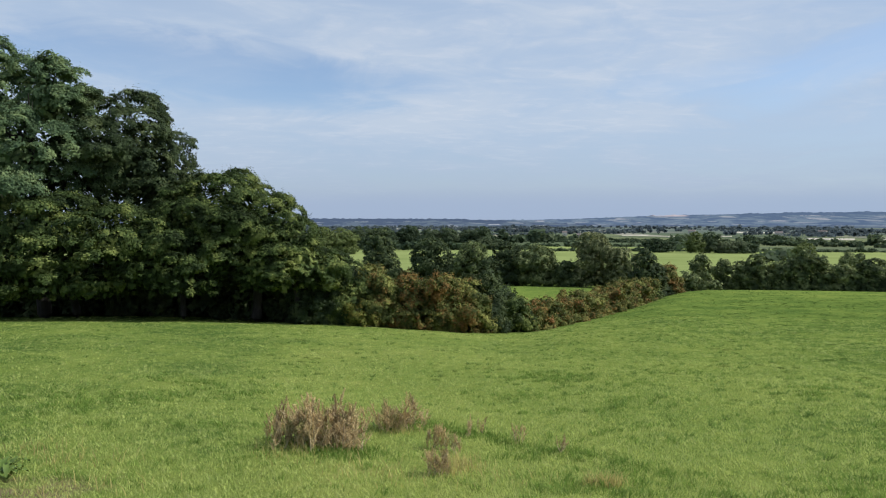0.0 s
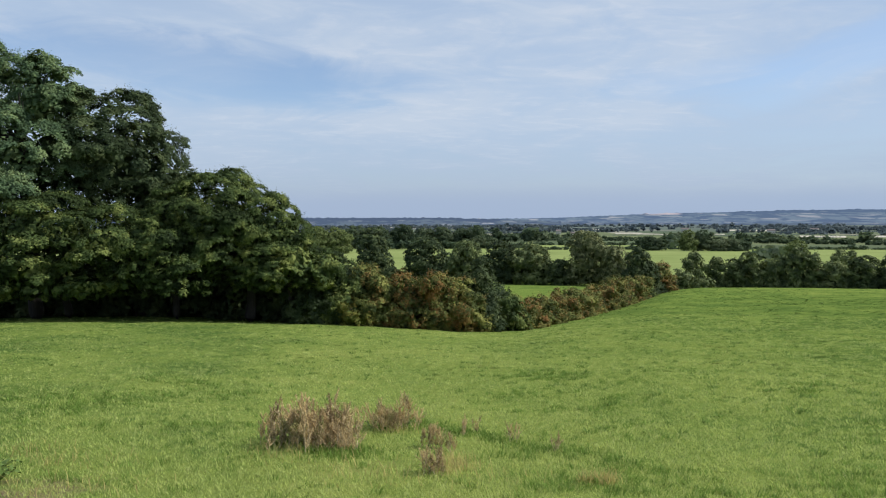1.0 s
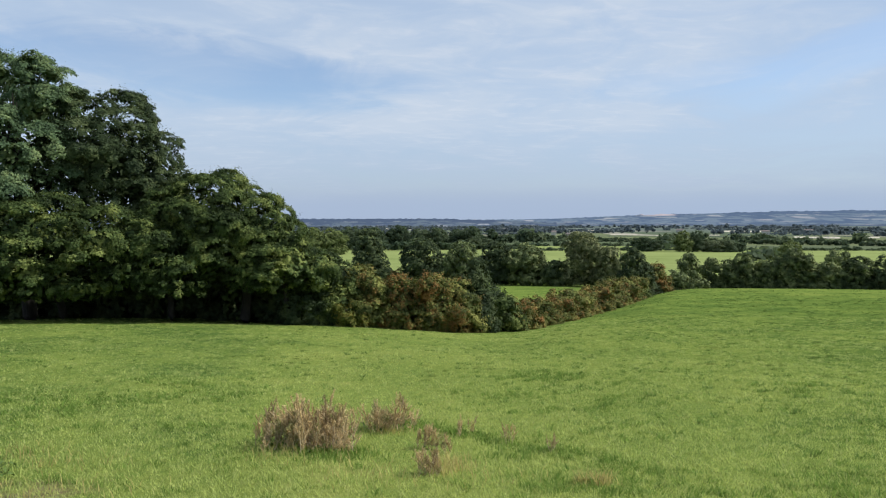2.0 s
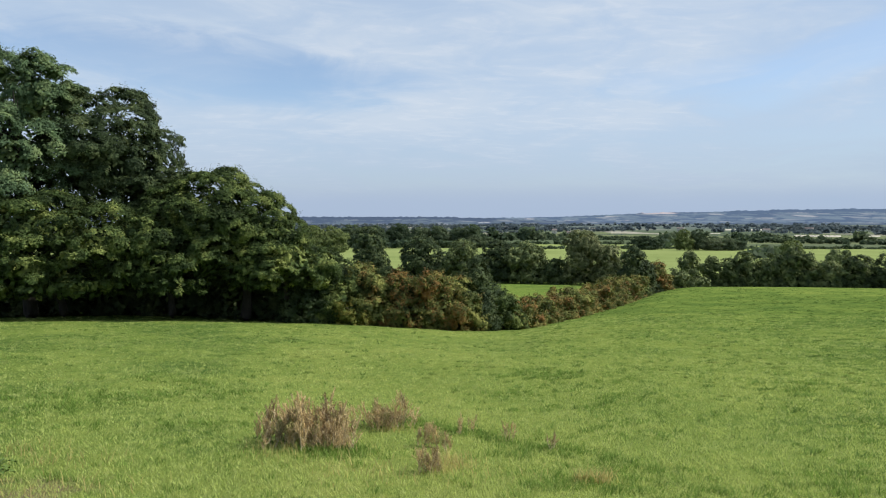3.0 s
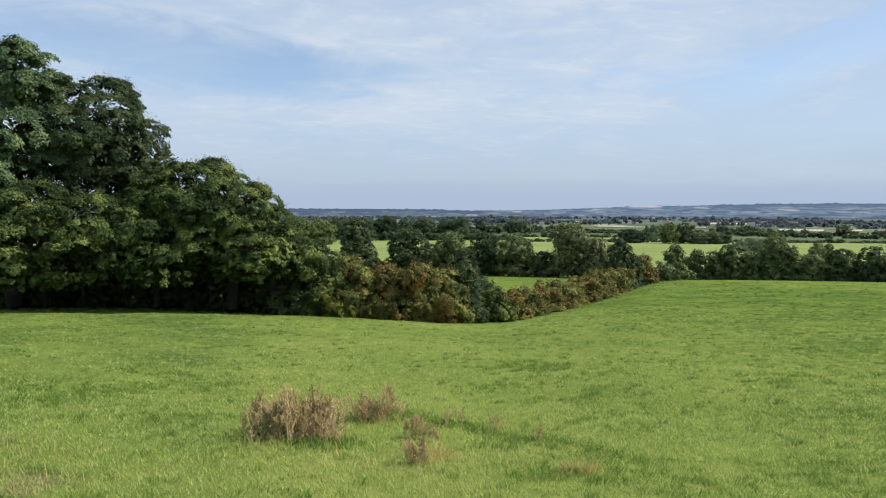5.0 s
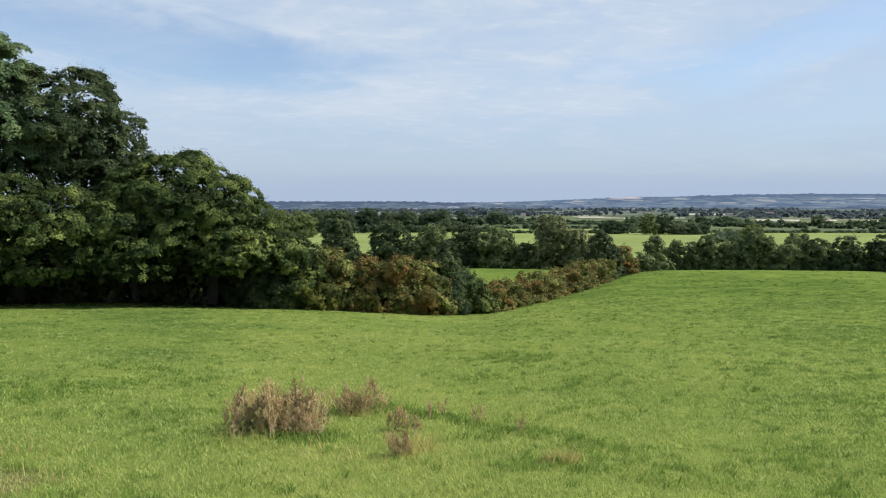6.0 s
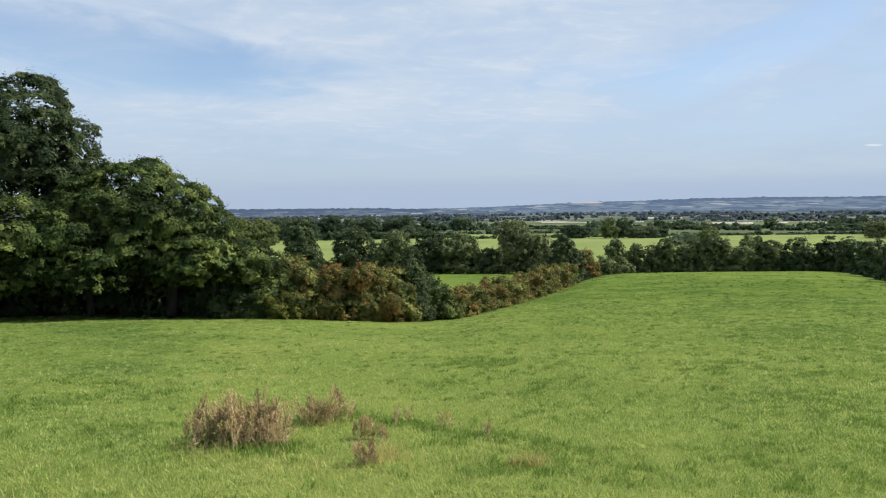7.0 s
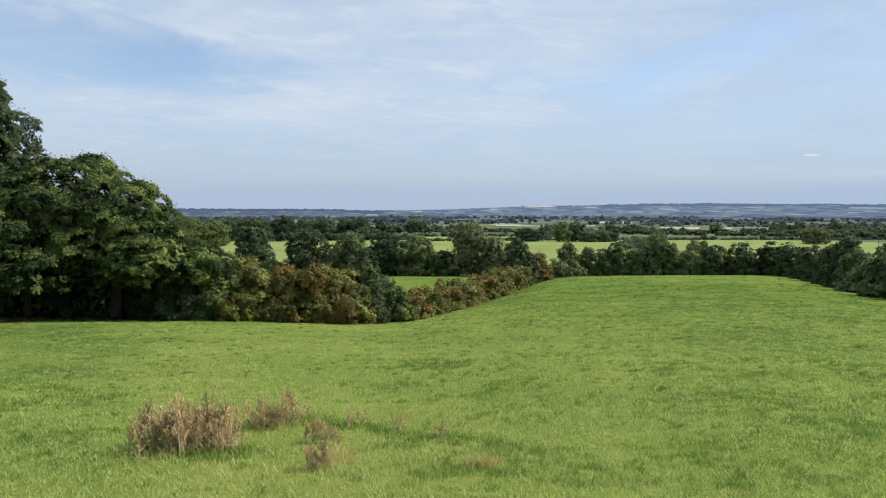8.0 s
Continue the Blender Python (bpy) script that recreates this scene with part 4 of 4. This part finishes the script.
def make_grass():
    rng = np.random.default_rng(21)
    n = 620000
    d, b = 1.2 * (70 / 1.2) ** (rng.random(n) ** 0.92), rng.uniform(-75, 85, n)
    # thins out toward the standpoint and to both sides
    chance = (1 - smooth(d, 30, 70)) * smooth(d, 1.0, 5.0) * (1 - smooth(np.abs(b - 5.5), 42, 78))
    keep = (d < np.interp(b, FINE_BEARING, EDGE_AT) + 0.5) & (rng.random(n) < chance)
    b = np.radians(b)
    x, y = d * np.sin(b), d * np.cos(b)
    x, y, d = x[keep], y[keep], d[keep]
    far = (d / 6.0) ** 0.62
    tall = np.where(rng.random(len(x)) < 0.08, rng.uniform(0.05, 0.085, len(x)), rng.uniform(0.022, 0.055, len(x))) * (0.55 + 0.45 * np.exp(-((d / 14.0) ** 2)))
    wide = rng.uniform(0.005, 0.010, len(x)) * far
    near = d < 4.5
    for name, pick in (("grass", near), ("grass", ~near)):
        me = blade_mesh(name, x[pick], y[pick], tall[pick], wide[pick], 0.8, rng, BLADES, pick is near)
        tagged(new(name, me), "lush cropped pasture grass with pale stems", "grass", kind="stuff")
    # the sward grows in tufts that lean together
    m, per = 36000, 9
    d, b = 2.5 * (42 / 2.5) ** (rng.random(m) ** 0.80), rng.uniform(-50, 62, m)
    keep = rng.random(m) < smooth(d, 2.0, 4.6) * (1 - smooth(np.abs(b - 5.5), 40, 56))
    d, b = d[keep], np.radians(b[keep])
    m = len(d)
    spread = rng.uniform(0.018, 0.045, m) * (d / 6.0) ** 0.4
    x = np.repeat(d * np.sin(b), per) + rng.normal(0, 1, m * per) * np.repeat(spread, per)
    y = np.repeat(d * np.cos(b), per) + rng.normal(0, 1, m * per) * np.repeat(spread, per)
    tall = np.repeat(rng.uniform(0.022, 0.072, m), per) * rng.uniform(0.6, 1.15, m * per)
    wide = rng.uniform(0.005, 0.010, m * per) * np.repeat((d / 6.0) ** 0.6, per)
    turn = np.repeat(rng.uniform(0, 6.28, m), per) + rng.normal(0, 0.5, m * per)
    tagged(new("grass_tufts", blade_mesh("grass_tufts", x, y, tall, wide, rng.uniform(0.3, 1.1, m * per), rng, BLADES, False, turn)), "tufted sward of leaning green grass", "grass", kind="stuff")
    # coarse darker tussocks in drifts, nearer the standpoint; the dark also imitates tuft shadow
    heart_d, heart_b = 4.8 * (14 / 4.8) ** rng.random(70), np.where(rng.random(70) < 0.62, rng.uniform(6, 50, 70), rng.uniform(-40, -10, 70))
    pick = rng.integers(0, 70, 940)
    cx = (heart_d * np.sin(np.radians(heart_b)))[pick] + rng.normal(0, 0.45, 940)
    cy = (heart_d * np.cos(np.radians(heart_b)))[pick] + rng.normal(0, 0.22, 940)
    per = 22
    x = np.repeat(cx, per) + rng.normal(0, 0.05, 940 * per)
    y = np.repeat(cy, per) + rng.normal(0, 0.04, 940 * per)
    tall = np.repeat(rng.uniform(0.035, 0.085, 940), per) * rng.uniform(0.6, 1.2, 940 * per)
    turn = np.repeat(rng.uniform(0, 6.28, 940), per) + rng.normal(0, 0.6, 940 * per)
    wide = rng.uniform(0.006, 0.011, 940 * per) * np.maximum(0.9, np.hypot(x, y) / 7.0) ** 0.6
    tagged(new("grass_drifts", blade_mesh("grass_drifts", x, y, tall, wide, rng.uniform(0.4, 1.0, 940 * per), rng, LUSH, True, turn)), "drifts of coarse grass in the pasture, dark green partly for tuft shadow", "grass", kind="stuff")
    # rank tussocks left by the grazing animals
    m = 5000
    d = 7.0 * (118 / 7.0) ** (rng.random(m) ** 0.72)
    b = rng.uniform(-38, 50, m)
    keep = (d < np.interp(b, FINE_BEARING, EDGE_AT) - 1) & (rng.random(m) < np.where(b > 8, 1.0, 0.45))
    d, b = d[keep], np.radians(b[keep])
    tx, ty = d * np.sin(b), d * np.cos(b)
    spread = rng.uniform(0.015, 0.05, len(d)) * (0.9 + d / 50)
    # a grown-over rut with coarse grass, and a rank strip farther up
    count = len(d)
    u = rng.random(410) ** 0.9
    tx = np.concatenate([tx, -0.5 + 2.4 * u[:190] ** 1.25 + rng.normal(0, .09, 190), -7.5 + 4.6 * u[190:310] + rng.normal(0, .4, 120), -0.9 + rng.normal(0, .17, 100)])
    ty = np.concatenate([ty, 8.0 - 2.35 * u[:190] ** 1.25 + 0.10 * np.sin(u[:190] * 17) + rng.normal(0, .04 + .07 * u[:190], 190), 8.7 + 1.2 * u[190:310] + rng.normal(0, .45, 120), 6.1 + rng.normal(0, .13, 100)])
    spread = np.concatenate([spread, np.full(410, 0.05)])
    rank = np.concatenate([np.full(count, 0.88), 1.0 - 0.32 * u[:190], np.full(220, 1.0)])
    per = 12
    x = np.repeat(tx, per) + rng.normal(0, 1.5, len(tx) * per) * np.repeat(spread, per)
    y = np.repeat(ty, per) + rng.normal(0, 0.6, len(tx) * per) * np.repeat(spread, per)
    tall = rng.uniform(0.04, 0.10, len(x)) * np.repeat(rng.uniform(0.4, 1.15, len(tx)) * rank, per)
    wide = rng.uniform(0.008, 0.014, len(x)) * np.maximum(1, np.hypot(x, y) / 6.0) ** 0.8
    cut = count * per
    tagged(new("tussocks", blade_mesh("tussocks", x[:cut], y[:cut], tall[:cut], wide[:cut] * 1.5, 0.8, rng, RANK, False)), "darker rank grass tussocks scattered over the pasture", "grass", kind="stuff")
    tagged(new("lush_grass", blade_mesh("lush_grass", x[cut:], y[cut:], tall[cut:], wide[cut:], 0.6, rng, LUSH)), "lush dark grass along an old rut and by the docks", "grass", kind="stuff")
    # grazed-round humps of rank grass
    hd, hb = np.concatenate([rng.normal(60, 22, 1000), rng.uniform(12, 100, 1200)]), np.concatenate([rng.normal(28, 9, 1000), rng.uniform(-28, 46, 1200)])
    keep = (hd > 10) & (hd < np.interp(hb, FINE_BEARING, EDGE_AT) - 1)
    hd, hb = hd[keep], np.radians(hb[keep])
    hx, hy = hd * np.sin(hb), hd * np.cos(hb)
    m = len(hx)
    radius = rng.uniform(0.05, 0.13, m) * (0.6 + hd / 60)
    rise = radius * rng.uniform(0.08, 0.34, m)
    turn = np.arange(7) * 2 * math.pi / 7
    rings = []
    for reach, up in ((1.0, -0.25), (0.75, 0.55), (0.35, 0.95)):
        wob = reach * rng.uniform(0.72, 1.25, (m, 7))
        px, py = hx[:, None] + radius[:, None] * wob * np.cos(turn) * 1.5, hy[:, None] + radius[:, None] * wob * np.sin(turn)
        rings.append(np.stack([px, py, land(px, py) + rise[:, None] * up * rng.uniform(0.8, 1.2, (m, 7))], -1))
    verts = np.concatenate([*rings, np.stack([hx, hy, land(hx, hy) + rise], -1)[:, None]], 1)
    k, q = np.arange(7), (np.arange(7) + 1) % 7
    tris = np.concatenate([np.stack([k, q, q + 7], -1), np.stack([k, q + 7, k + 7], -1), np.stack([k + 7, q + 7, q + 14], -1), np.stack([k + 7, q + 14, k + 14], -1),
                           np.stack([k + 14, q + 14, np.full(7, 21)], -1)])
    faces = (tris[None] + (np.arange(m) * 22)[:, None, None]).reshape(-1, 3)
    tagged(new("grass_hummocks", mesh_of("grass_hummocks", verts.reshape(-1, 3), faces, HUMMOCK, True)), "low grazed-round humps of rank green grass", "grass", kind="stuff")
    # bleached tufts
    spots = ((1.32, 5.06, 0.07), (1.24, 5.10, 0.06), (1.40, 5.04, 0.05), (0.06, 5.50, 0.09), (0.16, 5.62, 0.10), (-1.5, 6.32, 0.2), (-1.1, 6.3, 0.2), (-0.5, 7.25, 0.14), (0.3, 5.35, 0.35), (0.05, 5.75, 0.10), (0.16, 5.9, 0.12), (-3.5, 6.0, 0.25), (-3.1, 5.2, 0.3), (-4.2, 6.4, 0.25), (-1.2, 6.0, 0.3), (-0.6, 5.3, 0.25))
    x = np.concatenate([cx + rng.normal(0, r, 70) for cx, cy, r in spots])
    y = np.concatenate([cy + rng.normal(0, r * 0.7, 70) for cx, cy, r in spots])
    tall, wide = rng.uniform(0.06, 0.16, len(x)), rng.uniform(0.005, 0.009, len(x))
    tagged(new("straw_tufts", blade_mesh("straw_tufts", x, y, tall, wide, 0.6, rng, STRAW)), "bleached dry grass tufts in the pasture", "grass", kind="stuff")


make_grass()


# ---- dry docks ----
def dock_stem(tall, seed, husk):
    """One dry stalk with side spires: its stem and its seed head."""
    rng = np.random.default_rng(seed)
    stem_v, stem_f, pts, sizes = [], [], [], []

    def add(path, radii):
        v, f = tube(path, radii, 5)
        stem_f.extend(tuple(i + len(stem_v) for i in q) for q in f)
        stem_v.extend(tuple(c) for c in v)

    foot = Vector((0, 0, -0.02))
    top = Vector((rng.normal(0, 0.09), rng.normal(0, 0.09), tall))
    mid = foot.lerp(top, 0.5) + Vector((rng.normal(0, 0.03), rng.normal(0, 0.03), 0))
    add([foot, mid, top], [0.0055, 0.0042, 0.0014])
    spires = [(mid, top)]
    for k in range(7):
        start = foot.lerp(top, rng.uniform(0.15, 0.75))
        a, long = rng.uniform(0, 6.28), rng.uniform(0.18, 0.38) * tall
        out = rng.uniform(0.25, 0.62)
        end = start + Vector((math.cos(a) * long * out, math.sin(a) * long * out, long * 0.88))
        add([start, start.lerp(end, 0.5) + Vector((math.cos(a), math.sin(a), 0)) * 0.018, end], [0.0032, 0.0022, 0.001])
        spires.append((start.lerp(end, 0.25), end))
    head_v, head_f = [], []
    for a, b in spires:
        # a lumpy plume of seeds along the upper stalk, ragged with loose husks
        steps = max(4, int((b - a).length * 42))
        bend = Vector((rng.normal(0, 0.012), rng.normal(0, 0.012), 0))
        path = [a.lerp(b, i / steps) + bend * math.sin(3.14 * i / steps) for i in range(steps + 1)]
        fat = [(0.0045 + 0.0035 * rng.random() + 0.0025 * (i % 2)) * (1.0 - 0.72 * i / steps) * (0.4 if i == 0 else 1.0) for i in range(steps + 1)]
        v, f = tube(path, fat, 5)
        head_f.extend(tuple(i + len(head_v) for i in q) for q in f)
        head_v.extend(tuple(c) for c in v)
        u = rng.random((steps * 4, 1))
        line = np.array(a) * (1 - u) + np.array(b) * u
        pts.append(line + rng.normal(0, 1, (len(u), 3)) * (0.013 - 0.008 * u))
        sizes.append(rng.uniform(0.010, 0.020, len(u)))
    pts, sizes = np.concatenate(pts), np.concatenate(sizes)
    loose = kites(pts, sizes, rng, 0.0, None, 0.9)
    faces = np.concatenate([np.array(head_f), quads(len(pts)) + len(head_v)])
    husks = mesh_of("seed_head", np.concatenate([np.array(head_v), loose]), faces, husk)
    return mesh_of("stem", stem_v, stem_f, STALK, True), husks


def dock_leaf(seed):
    """A long wavy leaf that arches out from the root."""
    rng = np.random.default_rng(seed)
    lv, lf = [], []
    long, wide = rng.uniform(0.12, 0.24), rng.uniform(0.025, 0.045)
    for j in range(6):
        u = j / 5
        centre = np.array([long * u, 0, 0.02 + 0.15 * math.sin(u * 2.2)])
        w, wave = wide * math.sin(0.3 + u * 2.7), 0.012 * math.sin(u * 14)
        lv += [tuple(centre + [0, -w, 0.012 + wave]), tuple(centre), tuple(centre + [0, w, 0.012 - wave])]
    for j in range(5):
        lf += [(3 * j, 3 * j + 1, 3 * j + 4, 3 * j + 3), (3 * j + 1, 3 * j + 2, 3 * j + 5, 3 * j + 4)]
    return mesh_of("leaf", lv, lf, DOCK_LEAF, True)


def make_docks():
    rng = random.Random(31)
    kinds = [dock_stem(t, k, (HUSK, HUSK, HUSK_DARK, HUSK, HUSK_GREEN, HUSK, HUSK_DARK, HUSK)[k]) for k, t in enumerate((0.50, 0.54, 0.58, 0.48, 0.50, 0.57, 0.54, 0.44))]
    leaves = [dock_leaf(k) for k in range(4)]

    def plant(x, y, scale, label, stalks=3, lean=0.20, apart=0.08):
        thing = tagged(new("dock_plant"), label, "plant", "dry docks in the pasture")
        thing.location, thing.scale = (x, y, height(x, y)), (scale * rng.uniform(0.9, 1.1),) * 3
        thing.rotation_euler = (0, 0, rng.uniform(0, 6.28))
        for k in range(stalks):
            stem_mesh, husks = rng.choice(kinds)
            stem = part("stem", stem_mesh, thing)
            stem.location = (rng.gauss(0, apart), rng.gauss(0, apart), 0)
            stem.rotation_euler = (rng.gauss(0, lean), rng.gauss(0, lean), rng.uniform(0, 6.28))
            stem.scale = (1.0, 1.0, rng.uniform(0.55, 1.05))
            tagged(part("seed_head", husks, stem), "dry brown seed head", kind="stuff")
        leaf = part("leaf", rng.choice(leaves), thing, "green basal leaf")
        leaf.rotation_euler, leaf.scale = (0, 0, rng.uniform(0, 6.28)), (0.6, 0.6, 0.5)

    brown, thin = "dry brown dock with dense seed heads in the grass", "small sparse dry dock stalk in the grass"
    for k in range(40):      # the large clump
        a, r = k * 2.4, math.sqrt((k + 0.5) / 40)
        plant(-1.36 + 0.43 * r * math.cos(a), 6.68 + 0.36 * r * math.sin(a), rng.uniform(0.76, 1.1) * (1.08 - 0.26 * r), brown, 3)
    for k in range(8):       # its front, where the stalks stand closest
        plant(-1.26 + 0.055 * k + rng.uniform(-0.06, 0.06), 6.24 + rng.uniform(-0.12, 0.12), rng.uniform(0.5, 0.78), brown, 3)
    for k in range(18):      # the smaller clump beside it
        a, r = rng.uniform(0, 6.28), math.sqrt(rng.random())
        plant(-0.60 + 0.23 * r * math.cos(a), 7.5 + 0.20 * r * math.sin(a), rng.uniform(0.50, 0.82), brown, 3)
    for x, y, size in ((-0.15, 6.52, 0.50), (-0.10, 6.46, 0.60), (-0.04, 6.50, 0.56), (0.02, 6.46, 0.50), (0.10, 6.28, 0.44), (0.17, 6.36, 0.36), (-0.13, 5.46, 0.44), (-0.07, 5.40, 0.54), (-0.02, 5.46, 0.48), (0.03, 5.36, 0.30),
                       (0.31, 7.1, 0.50), (0.81, 6.76, 0.52), (1.2, 6.3, 0.46), (0.45, 7.25, 0.40)):
        plant(x, y, size, thin, 4, 0.09, 0.04)


make_docks()


# ---- pale pole among the lower trees ----
def make_pole():
    x, y = 5.6, 116.5
    z = height(x, y)
    v, f = tube([(0, 0, -0.2), (0.03, 0, 3.5), (0.0, 0, 7.4)], [0.13, 0.12, 0.09], 8)
    thing = tagged(new("wooden_pole", mesh_of("wooden_pole", [tuple(p) for p in v], f, POLE, True)), "weathered pale wooden pole beside the lower trees", "pole")
    thing.location = (x, y, z)


make_pole()


def make_weeds():
    """Broad-leaved weeds by the bare patch."""
    rng = random.Random(8)
    leaves = [dock_leaf(k + 10) for k in range(3)]
    for x, y in ((-3.90, 5.45), (-3.78, 5.38), (-3.95, 5.6), (-3.85, 5.25), (-4.1, 5.45)):
        thing = tagged(new("broadleaf_weed"), "low dark green broad-leaved weed in the grass", "plant", "weeds by the bare patch")
        thing.location = (x, y, height(x, y))
        for k in range(9):
            leaf = part("leaf", rng.choice(leaves), thing)
            leaf.rotation_euler, leaf.scale = (0, rng.uniform(-0.1, 0.4), rng.uniform(0, 6.28)), (rng.uniform(0.45, 0.75),) * 3


make_weeds()
